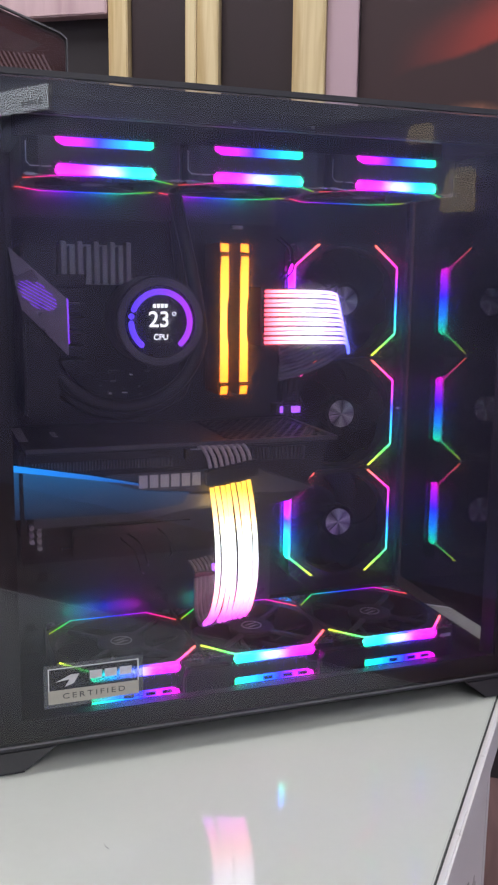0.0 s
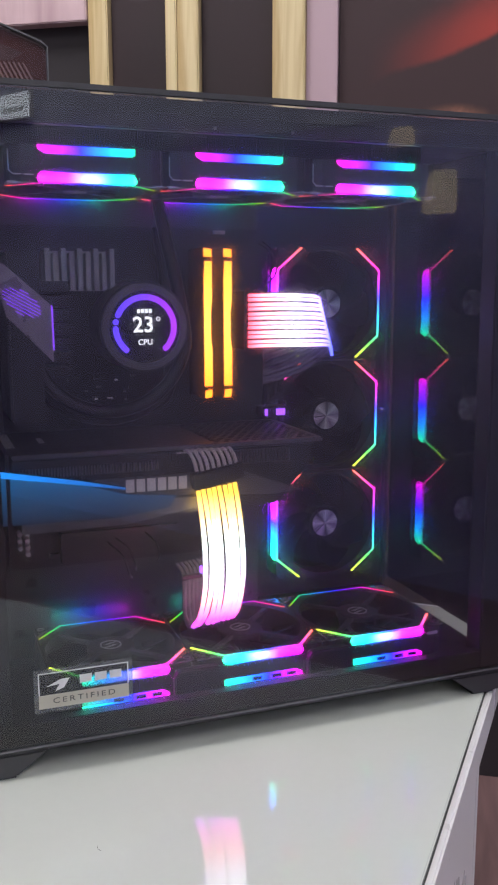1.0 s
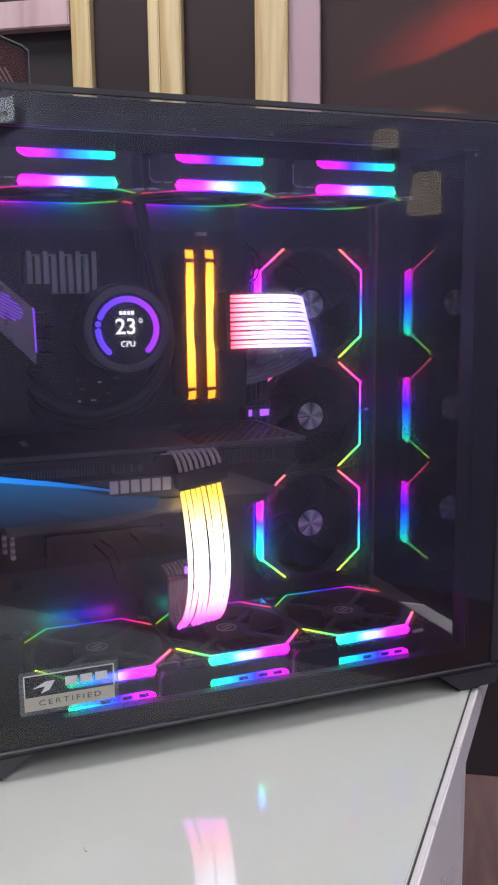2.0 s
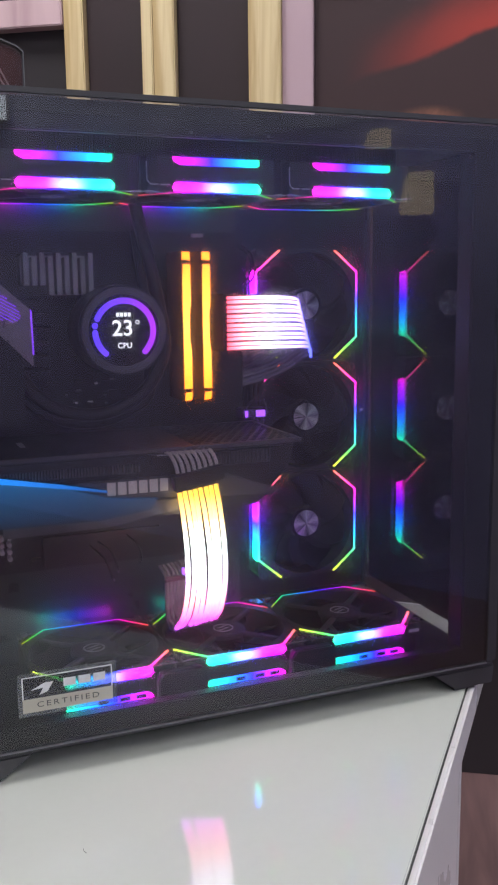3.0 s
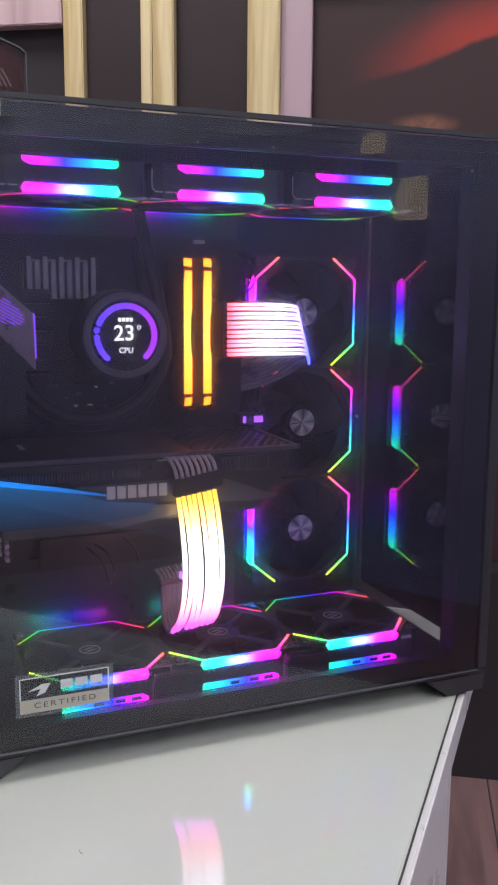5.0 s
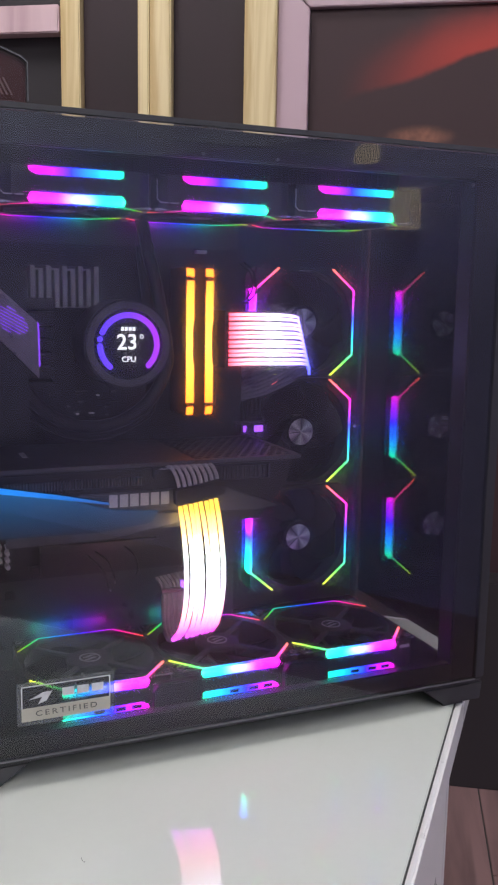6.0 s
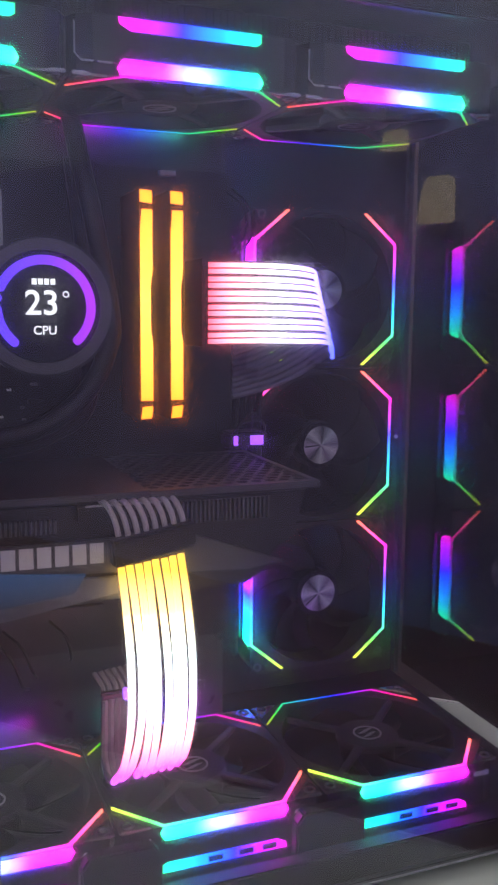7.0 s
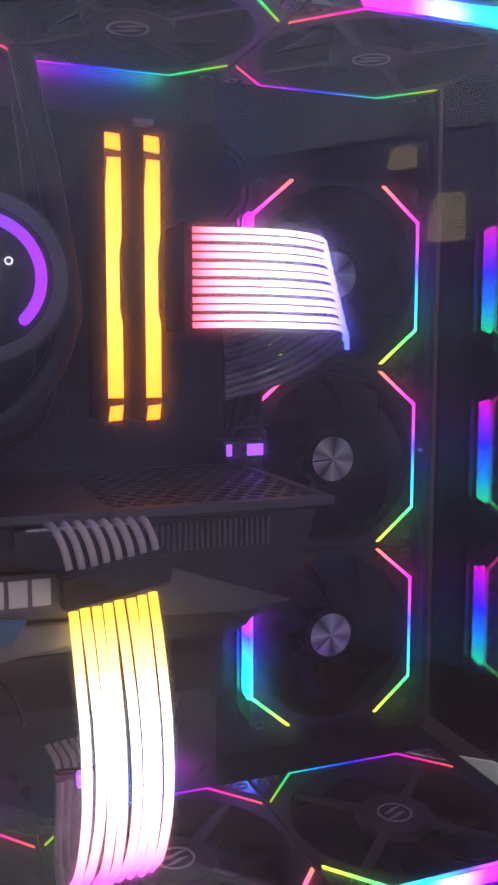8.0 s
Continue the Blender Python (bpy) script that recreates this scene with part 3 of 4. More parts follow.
part("grip_screw", Shape().disc((0.043, 0, 0.243), 0.0016, -0.2285, -0.2272, "y", 12), GUNMETAL, case, "small steel screw")


part("grip_screw", Shape().disc((0.0815, 0, 0.0), 0.0016, 0.0268, 0.0284, "y", 12), ALU, case, "small bright screw")
for k in range(6):
    part("tray_slot", Shape().box(-0.098 + 0.004 * (k % 2), -0.0965 + 0.004 * (k % 2), 0.0275, 0.0284, -0.19 + 0.07 * k, -0.14 + 0.07 * k), GUNMETAL, case, "narrow upright slot")


# ---- fans ----
HF, TH = 0.0595, 0.027


def fan_meshes():
    """The meshes of one fan: face at z 0 looking up, lit sides at +y and -y."""
    n = 64
    vs, fs = [], []
    for k in range(n):
        a = 2 * math.pi * k / n
        c, s = math.cos(a), math.sin(a)
        q = HF / max(abs(c), abs(s))
        q = min(q, 0.0795)
        for r, z in ((0.0562, 0), (q, 0), (q, -TH), (0.0562, -TH)):
            vs.append((r * c, r * s, z))
    for k in range(n):
        p, q = 4 * k, 4 * ((k + 1) % n)
        for i in range(4):
            j = (i + 1) % 4
            fs.append((p + i, q + i, q + j, p + j))
    frame_me = Shape().add(vs, fs).mesh("frame", FAN_BLACK)
    b, d, e = 0.0355, 0.0333, 0.0578
    strips, deep, tops = [], [], []
    for sy in (1, -1):
        s = Shape()
        # side bar with slanted ends, proud of the side face
        y0, y1 = sorted((sy * (HF - 0.001), sy * (HF + 0.0006)))
        s.prism([(-b, -0.0005), (b, -0.0005), (b + 0.0015, -0.0035), (b - 0.001, -0.0077), (-b + 0.001, -0.0077), (-b - 0.0015, -0.0035)], "y", y0, y1)
        strips.append(s.mesh("light_strip", RAINBOW))
        tops.append(strips[-1])
        s = Shape()
        s.prism([(-b, -0.0005), (b, -0.0005), (b + 0.0015, -0.0035), (b - 0.001, -0.0140), (-b + 0.001, -0.0140), (-b - 0.0015, -0.0035)], "y", y0, y1)
        deep.append(s.mesh("light_strip", RAINBOW_DEEP))
        s = Shape()
        s.prism([(-b, -0.0205), (b, -0.0205), (b, -0.0235), (-b, -0.0235)], "y", y0, y1)
        deep.append(s.mesh("light_strip", RAINBOW_FAINT))
        s = Shape()
        s.prism([(-b + 0.005, -0.0207), (b - 0.002, -0.0207), (b + 0.0004, -0.0222), (b + 0.0004, -0.0265), (-b - 0.001, -0.0265), (-b - 0.0004, -0.0235)], "y", y0, y1)
        strips.append(s.mesh("light_strip", RAINBOW_DIM))
        tops.append(strips[-1])
        far = sy < 0
        for w, bank, material in ((0.0018, deep, RAINBOW_THIN), (0.0010 if far else 0.0018, strips, RIM_FAR if far else RAINBOW_THIN), (0.0008, tops, RIM_FAR)):
            s = Shape()
            yo, yi = sy * HF, sy * (HF - w)
            s.prism([(-b, yo), (b, yo), (b, yi), (-b, yi)], "z", -0.0004, 0.0005)
            for sx in (1, -1):
                s.prism([(sx * b, yo), (sx * e, sy * d), (sx * (e - 0.3 * w), sy * (d - 1.3 * w)), (sx * (b - 0.001), yi)], "z", -0.0004, 0.0006)
            bank.append(s.mesh("rim_light", material))
    corner = Shape()
    corner.prism([(0.0405, HF - 0.0006), (HF - 0.0006, HF - 0.0006), (HF - 0.0006, 0.0405)], "z", -0.001, 0.0008)
    corner_me = corner.mesh("corner_plate", BLACK_PLASTIC, 0.0006)
    pale_corner_me = corner.mesh("corner_plate", CORNER_GREY, 0.0006)
    hole_me = Shape().ring((0, 0, 0), 0.0022, 0.0034, 0.0008, 0.0014, n=20).mesh("screw_ring", GUNMETAL)
    pin = Shape().box(0.0415, 0.0525, -HF - 0.0008, -HF + 0.001, -0.0085, -0.0055)
    pin_me = pin.mesh("link_pin", PIN_SILVER, 0.0006)
    slot_me = Shape().box(-0.0042, 0.0042, HF + 0.0006, HF + 0.0011, -0.0252, -0.0222).mesh("strip_slot", FAN_BLACK)
    tr = Shape()
    run = [(-0.0575, -0.0225), (-0.0575, -0.0085), (-0.0545, -0.0055), (-0.0395, -0.0055)]
    tr.tube([(x, HF + 0.0002, z) for x, z in run], 0.0005, 6)
    trim_me = tr.mesh("edge_trim", ALU)
    blade = Shape()
    bv, bf = [], []
    for i in range(9):
        r = 0.0175 + (0.0545 - 0.0175) * i / 8
        sweep = radians(34) * (i / 8) ** 1.3
        for j in range(5):
            a = sweep + radians(36) * (j / 4 - 0.5)
            z = -0.0065 - 0.0135 * (j / 4) + 0.002 * math.sin(i / 8 * 3.1)
            bv.append((r * math.cos(a), r * math.sin(a), z))
            bv.append((r * math.cos(a), r * math.sin(a), z - 0.0012))
    for i in range(8):
        for j in range(4):
            p = 2 * (5 * i + j)
            bf += [(p, p + 2, p + 12, p + 10), (p + 1, p + 11, p + 13, p + 3)]
    for i in range(8):
        for j in (0, 4):
            p = 2 * (5 * i + j)
            bf.append((p, p + 10, p + 11, p + 1))
    for j in range(4):
        for i in (0, 8):
            p = 2 * (5 * i + j)
            bf.append((p, p + 1, p + 3, p + 2))
    blade_me = blade.add(bv, bf).mesh("blade", BLADE_BLACK, smooth=True)
    hub_me = Shape().disc((0, 0, 0), 0.0185, -0.022, -0.0035, n=40).mesh("hub", BLADE_BLACK, 0.0008)
    cap_me = Shape().disc((0, 0, 0), 0.0148, -0.0034, -0.0026, n=40).mesh("hub_cap", HUB, 0.0002)
    slit_me = Shape().box(-0.0005, 0.0005, 0.0015, 0.0142, -0.00262, -0.0024).mesh("cap_slit", FAN_BLACK)
    st = Shape()
    for k in range(4):
        a = radians(45 + 90 * k)
        c, s = math.cos(a), math.sin(a)
        w0, w1 = 0.0028, 0.0022
        st.prism([(0.016 * c - w0 * s, 0.016 * s + w0 * c), (0.016 * c + w0 * s, 0.016 * s - w0 * c),
                  (0.0595 * c + w1 * s, 0.0595 * s - w1 * c), (0.0595 * c - w1 * s, 0.0595 * s + w1 * c)], "z", -0.004, -0.0008)
    strut_me = st.mesh("strut_cross", STRUT_GREY, 0.0006)
    motor_me = Shape().disc((0, 0, 0), 0.0205, -0.005, -0.0004, n=40).mesh("motor_plate", FAN_BLACK, 0.0008)
    em = Shape().ring((0, 0, 0), 0.0082, 0.0094, -0.0003, 0.0002, n=40)
    em.prism([(-0.006, 0.0006), (0.002, 0.0048), (0.006, 0.0048), (-0.002, 0.0006)], "z", -0.0003, 0.0002)
    em.prism([(-0.006, -0.0048), (-0.002, -0.0048), (0.006, -0.0006), (0.002, -0.0006)], "z", -0.0003, 0.0002)
    emblem_me = em.mesh("emblem", STICKER_SILVER)
    return dict(frame=frame_me, strips=strips, deep=deep, tops=tops, corner=corner_me, pale_corner=pale_corner_me, hole=hole_me, pin=pin_me, slot=slot_me, slit=slit_me, trim=trim_me, blade=blade_me, hub=hub_me, cap=cap_me,
                strut=strut_me, motor=motor_me, emblem=emblem_me)


FM = fan_meshes()


def case_fan(m, label, group, show_struts, turn=0.0, pins=False, trim=False):
    fan = thing("case_fan", m, label, "fan", group)
    fr = part("frame", FM["frame"], None, fan)
    for i, me in enumerate(FM["tops"] if trim else FM["strips"] if show_struts else FM["deep"]):
        part(me.name.split(".")[0], me, None, fan, "glowing rainbow light guide" if i % 3 < 2 else "thin glowing rim line")
    for k in range(4):
        cp = part("corner_plate", FM["pale_corner" if show_struts else "corner"], None, fan, m=pose(0, 0, 0, 0, 0, 90 * k))
        part("screw_ring", FM["hole"], None, cp, m=pose(0.0535, 0.0535, 0))
    if trim:
        part("edge_trim", FM["trim"], None, fan, "thin bright bevelled edge")
    for sx in (-0.026, -0.012, 0.006) if pins else ():
        part("strip_slot", FM["slot"], None, fan, "dark slot across the lower light strip", m=pose(sx, 0, 0))
    for rz in (0, 180) if pins else ():
        part("link_pin", FM["pin"], None, fan, "bright metal link pin", m=pose(0, 0, 0, 0, 0, rz))
        part("link_pin", FM["pin"], None, fan, "bright metal link pin", m=pose(-0.094, 0, 0) if rz == 0 else pose(0.094, 0, 0, 0, 0, 180))
    for k in range(7):
        part("blade", FM["blade"], None, fan, m=pose(0, 0, 0, 0, 0, turn + k * 360 / 7))
    hub = part("hub", FM["hub"], None, fan)
    if show_struts:
        part("strut_cross", FM["strut"], None, fan)
        mp = part("motor_plate", FM["motor"], None, fan)
        part("emblem", FM["emblem"], None, mp, "small silver oval emblem", m=pose(0, 0, 0, 0, 0, 180))
    else:
        part("hub_cap", FM["cap"], None, hub, "reflective turned silver disc", m=pose(0, 0, 0, 0, 0, turn * 2))
        part("cap_slit", FM["slit"], None, hub, "narrow dark slit", m=pose(0, 0, 0, 0, 0, 150 + turn * 1.5))
    return fan


for i in range(3):
    case_fan(at(-0.029 - 0.12 * i, -0.1345, -0.1703, 0, 0, 180), "black square case fan with rainbow light bars, on the case floor", "bottom fans", True, 11 * i, pins=True)
    case_fan(at(-0.0455 - 0.12 * i, -0.1260, 0.2125, 180, 0, 0), "black square case fan with rainbow light bars, under the case top", "top fans", True, 17 * i, trim=True)
    sm = Matrix(((0, 1, 0, 0), (0, 0, -1, 0), (-1, 0, 0, 0.12 - 0.12 * i + Z0), (0, 0, 0, 1)))
    case_fan(sm, "black square case fan with silver hub cap and rainbow rim", "side fans", False, 23 * i)

# link boxes between the bottom fans, brackets under the top fans
for bx in (-0.209, -0.089):
    bo = new("fan_link_box", Shape().prism([(bx - 0.0215, -0.2054), (bx + 0.0215, -0.2054), (bx + 0.0215, -0.1800), (bx + 0.0170, -0.1735), (bx - 0.0170, -0.1735), (bx - 0.0215, -0.1800)], "y", -0.2040, -0.1955).mesh("fan_link_box", BLACK_PLASTIC, 0.0012))
    bo.location = (0, 0, Z0)
    tagged(bo, "small black plastic box linking two floor fans", "fan link", "fan links")
rail = thing("fan_rail", at(0, 0, 0), "black perforated steel rail under the floor fans", "rail")
part("strip", Shape().box(-0.36, 0.045, -0.2145, -0.208, -0.2054, -0.2040), BLACK, rail)
for i in range(3):
    for k in range(4):
        x = -0.055 - 0.12 * i + k * 0.017
        part("slot", Shape().box(x, x + 0.009, -0.2135, -0.2095, -0.2039, -0.2033), GROOVE, rail)

# ---- radiator above the top fans ----
rad = thing("radiator", at(0, 0, 0), "black flat radiator above the top fans", "radiator")
part("core", Shape().box(-0.35, 0.012, -0.160, -0.070, 0.2415, 0.2575), BLADE_BLACK, rad, bevel=0.001)
fins = Shape()
for k in range(90):
    fins.box(-0.345 + k * 0.0039, -0.3436 + k * 0.0039, -0.1608, -0.1600, 0.2430, 0.2560)
part("fin_row", fins, BLADE_BLACK, rad)

# ---- mainboard ----
BY = -0.066
board = thing("motherboard", at(0, 0, 0), "black mainboard with grey heatsinks and a lit cover", "motherboard")
part("circuit_board", Shape().box(-0.345, -0.101, BY, BY + 0.002, -0.116, 0.190), PCB, board)
hs = Shape()
hs.box(-0.308, -0.246, -0.078, BY - 0.0002, 0.134, 0.168)
for k in range(9):
    x = -0.307 + k * 0.0069
    hs.box(x, x + 0.0042, -0.092, -0.077, 0.135, 0.170 - 0.004 * (k % 2))
part("heatsink", hs, SILVER_FIN, board, "grey cast finned heatsink", bevel=0.0006)
hs2 = Shape()
for k in range(7):
    z = 0.062 + k * 0.012
    hs2.box(-0.312, -0.288, -0.098, BY - 0.0002, z, z + 0.0085)
part("heatsink", hs2, BLACK_PLASTIC, board, "dark ridged heatsink", bevel=0.0006)
shroud = part("io_cover", Shape().prism([(-0.3545, 0.1620), (-0.3105, 0.1225), (-0.3108, 0.0785), (-0.3460, 0.1150), (-0.3500, 0.132)], "y", -0.152, -0.147), SMOKE, board, "smoked angled cover plate", bevel=0.0006)
part("io_block", Shape().box(-0.345, -0.318, -0.1465, BY - 0.0002, 0.03, 0.165), BLACK_PLASTIC, board, bevel=0.002)
# light field on the cover: oblique bars
lg = Shape()
for k in range(8):
    t = k / 7
    half = 0.0145 * math.sqrt(max(0.05, 1 - (2 * t - 1) ** 2))
    cx, cz = -0.3338 - 0.004 * (t - 0.5), 0.1340 - 0.0165 * t
    lg.prism([(cx - half, cz + half * 0.55), (cx + half, cz - half * 0.55), (cx + half, cz - half * 0.55 - 0.0006), (cx - half, cz + half * 0.55 - 0.0006)], "y", -0.1526, -0.1521)
part("light_field", lg, VIOLET_GLOW, shroud, "violet glowing oblique bars")
part("edge_light", Shape().prism([(-0.3117, 0.1236), (-0.3104, 0.1225), (-0.3100, 0.0880), (-0.3110, 0.0880)], "y", -0.1524, -0.1469), VIOLET_GLOW, shroud, "violet glowing edge")
cp = Shape()
random.seed(4)
for k in range(26):
    x, z = random.uniform(-0.335, -0.115), random.choice((random.uniform(-0.11, -0.06), random.uniform(0.03, 0.06)))
    w, h, t = random.uniform(0.003, 0.012), random.uniform(0.002, 0.006), random.uniform(0.002, 0.006)
    cp.box(x, x + w, BY - t, BY - 0.0001, z, z + h)
part("chip_group", cp, BLACK_PLASTIC, board, bevel=0.0003)
part("slot", Shape().box(-0.30, -0.19, BY - 0.011, BY - 0.0001, -0.036, -0.029), BLACK_PLASTIC, board, bevel=0.0005)
part("slot", Shape().box(-0.30, -0.19, BY - 0.011, BY - 0.0001, -0.090, -0.083), BLACK_PLASTIC, board, bevel=0.0005)
part("board_label", Shape().box(-0.150, -0.140, BY - 0.006, BY - 0.0001, 0.1855, 0.1885), WHITE_CAP, board, "small white label")
part("board_label", Shape().box(-0.292, -0.281, BY - 0.008, BY - 0.0001, -0.0785, -0.0755), WHITE_CAP, board, "small white label")
for r, c in ((0, 0), (1, 0), (2, 0), (0, 1), (1, 1), (2, 1), (3, 1)):
    part("capacitor", Shape().disc((-0.3362 + 0.0068 * c, 0, -0.0806 - 0.0064 * r), 0.0022, BY - 0.009, BY - 0.0001, "y", 16), WHITE_CAP, board, "round white-topped capacitor")
part("board_label", Shape().box(-0.322, -0.316, BY - 0.004, BY - 0.0001, -0.0795, -0.0775), WHITE_CAP, board, "small white label")
random.seed(7)
for k in range(9):
    x, z = random.uniform(-0.275, -0.205), random.uniform(0.034, 0.058)
    part("chip", Shape().box(x, x + random.uniform(0.002, 0.006), BY - 0.004, BY - 0.0001, z, z + random.uniform(0.001, 0.0025)), GREY_WIRE if k % 3 == 0 else GUNMETAL, board, bevel=0.0002)
part("cover_plate", Shape().prism([(-0.30, -0.040), (-0.115, -0.040), (-0.115, -0.08), (-0.15, -0.112), (-0.30, -0.112)], "y", BY - 0.007, BY - 0.003), BLACK, board, bevel=0.0008)
part("power_socket", Shape().box(-0.112, -0.103, BY - 0.014, BY - 0.0001, 0.083, 0.134), BLACK_PLASTIC, board, bevel=0.0006)

# ---- memory sticks ----
for k, rx in enumerate((-0.1707, -0.1525)):
    ram = thing("memory_module", at(rx, -0.115, 0.105), "black memory stick with an orange glowing top edge", "memory module", "memory sticks")
    part("heat_spreader", Shape().box(-0.0036, 0.0036, 0.0012, 0.048, -0.0665, 0.0665), BLACK, ram, bevel=0.0006)
    w = 0.0034
    core = [(-w, -0.0545), (w, -0.0545), (w, -0.020), (w - 0.0012, -0.014), (w - 0.0012, 0.012), (w, 0.020), (w, 0.0545), (-w + 0.001, 0.0545),
            (-w, 0.042), (-w, -0.040)]
    part("light_bar", Shape().prism(core, "y", -0.0010, 0.0011), RAM_GLOW, ram, "orange glowing bar")
    part("light_end", Shape().prism([(-w, 0.0588), (w, 0.0580), (w - 0.0004, 0.0648), (-w, 0.0652)], "y", -0.0010, 0.0011), RAM_GLOW, ram, "orange glowing tip")
    part("light_end", Shape().prism([(-w, -0.0652), (w - 0.001, -0.0648), (w, -0.0580), (-w + 0.001, -0.0586)], "y", -0.0010, 0.0011), RAM_GLOW, ram, "orange glowing tip")

# ---- processor cooler with round screen ----
cooler = thing("cooler_pump", at(-0.2305, -0.1262, 0.1040), "round black pump head with a lit round screen", "cooler")
part("housing", Shape().disc((0, 0, 0), 0.0385, 0.0, 0.050, "y", 64), BLACK_PLASTIC, cooler, bevel=0.0018, smooth=True)
part("bezel", Shape().ring((0, 0, 0), 0.0305, 0.0365, -0.0016, 0.0002, "y", 64), GUNMETAL, cooler, "dark grey bezel")
part("screen", Shape().disc((0, 0, 0), 0.0304, -0.0010, 0.0, "y", 64), SCREEN_BLACK, cooler, "black round screen")


def screen_arc(a0, a1):
    s = Shape().ring((0, 0, 0), 0.0226, 0.0276, -0.0013, -0.0010, "y", 40, a0, a1)
    for a in (a0, a1):
        s.disc((0.0251 * math.cos(radians(a)), 0, 0.0251 * math.sin(radians(a))), 0.00249, -0.00131, -0.00101, "y", 20)
    part("ring_segment", s, RING_GLOW, cooler, "violet glowing arc")


screen_arc(-46, 156)
screen_arc(183, 229)
part("ring_dot", Shape().disc((-0.0250, 0, 0.0045), 0.0026, -0.0013, -0.0010, "y", 24), RING_GLOW, cooler, "violet glowing dot")
up = pose(0, 0, 0, 90, 0, 0)
lettering("digits", "23", 0.0185, SCREEN_WHITE, cooler, pose(-0.0015, -0.0014, 0.0015) @ up, "white glowing digits")
part("degree_ring", Shape().ring((0.0115, 0, 0.0068), 0.0011, 0.0018, -0.0014, -0.0011, "y", 20), SCREEN_WHITE, cooler)
lettering("caption", "CPU", 0.0066, SCREEN_WHITE, cooler, pose(0, -0.0014, -0.0128) @ up, "small white caption")
part("brand_bars", Shape().box(-0.0066, -0.0040, -0.0014, -0.0011, 0.0118, 0.0150).box(-0.0033, -0.0007, -0.0014, -0.0011, 0.0118, 0.0150)
     .box(0.0, 0.0026, -0.0014, -0.0011, 0.0118, 0.0150).box(0.0033, 0.0059, -0.0014, -0.0011, 0.0118, 0.0150), SCREEN_WHITE, cooler, "row of small white bars")
for k, (dr, dy) in enumerate(((0.0, 0.0), (0.016, 0.012))):
    c0 = (-0.2575, 0.0970)
    pts = []
    for a in range(165, 366 if k == 0 else 316, 15):
        pts.append((c0[0] + (0.0665 + 0.5 * dr) * math.cos(radians(a)), -0.112 + dy, c0[1] + (0.0655 + 0.5 * dr) * math.sin(radians(a))))
    pts += [(-0.197, -0.100, 0.150), (-0.203, -0.088, 0.19), (-0.21, -0.078, 0.235)] if k == 0 else [(-0.198, -0.088, 0.075), (-0.199, -0.082, 0.13), (-0.205, -0.078, 0.19)]
    hose = new("coolant_hose", Shape().tube(curve(pts, 4), 0.0058, 12).mesh("coolant_hose", RUBBER, smooth=True))
    hose.location = (0, 0, Z0)
    tagged(hose, "black braided coolant hose looping round the pump", "hose", "coolant hoses")

# ---- graphics card ----
gpu = thing("graphics_card", at(0, 0, 0), "black and grey triple-slot graphics card lying level", "graphics card")
GF = -0.186
part("body", Shape().prism([(-0.350, 0.0072), (-0.098, 0.0072), (-0.104, -0.014), (-0.116, -0.026), (-0.132, -0.044), (-0.350, -0.048)], "y", GF + 0.003, -0.072), BLACK_PLASTIC, gpu, bevel=0.0015)
part("backplate", Shape().box(-0.350, -0.188, GF, -0.069, 0.0075, 0.0110), GUNMETAL, gpu, "dark metal backplate", bevel=0.0008)
part("backplate_edge", Shape().box(-0.188, -0.092, GF, GF + 0.006, 0.0075, 0.0110).box(-0.188, -0.092, -0.076, -0.069, 0.0075, 0.0110)
     .box(-0.096, -0.092, GF + 0.006, -0.076, 0.0075, 0.0110), GUNMETAL, gpu)
grille = Shape()
P = 0.0083
row = 0
y = GF + 0.010
while y < -0.078:
    x = -0.184 + (P / 2 if row % 2 else 0)
    while x < -0.099:
        o = [(x + 0.0048 * math.cos(radians(60 * k + 30)), y + 0.0048 * math.sin(radians(60 * k + 30))) for k in range(6)]
        i = [(x + 0.0034 * math.cos(radians(60 * k + 30)), y + 0.0034 * math.sin(radians(60 * k + 30))) for k in range(6)]
        vs = [(*p, 0.0108) for p in o] + [(*p, 0.0108) for p in i] + [(*p, 0.0082) for p in i]
        fs = [(k, (k + 1) % 6, 6 + (k + 1) % 6, 6 + k) for k in range(6)] + [(6 + k, 6 + (k + 1) % 6, 12 + (k + 1) % 6, 12 + k) for k in range(6)]
        grille.add(vs, fs)
        x += P
    y += P * 0.866
    row += 1
part("vent_grille", grille, GUNMETAL, gpu, "hexagon-perforated end of the backplate")
for a, b in ((-0.345, -0.236), (-0.176, -0.122)):
    finr = Shape()
    x = a
    while x < b:
        finr.box(x, x + 0.0011, GF, GF + 0.004, -0.0075, 0.004 if a > -0.3 else -0.0005)
        x += 0.0024
    part("fin_stack", finr, GUNMETAL, gpu, "fine grey cooling fins")
part("shroud_plate", Shape().prism([(-0.330, -0.0335), (-0.286, -0.0085), (-0.196, -0.0080), (-0.196, -0.0265), (-0.272, -0.0245), (-0.300, -0.0335)], "y", GF - 0.001, GF + 0.002), GREY_PLATE, gpu, "light grey angled shroud plate", bevel=0.0006, m=pose(0, 0, -0.0035))
part("shroud_plate", Shape().prism([(-0.186, -0.010), (-0.168, -0.0085), (-0.112, -0.0290), (-0.135, -0.0315), (-0.170, -0.0295)], "y", GF - 0.001, GF + 0.002), GREY_PLATE, gpu, "light grey pointed shroud plate", bevel=0.0006, m=pose(0, 0, -0.0035))
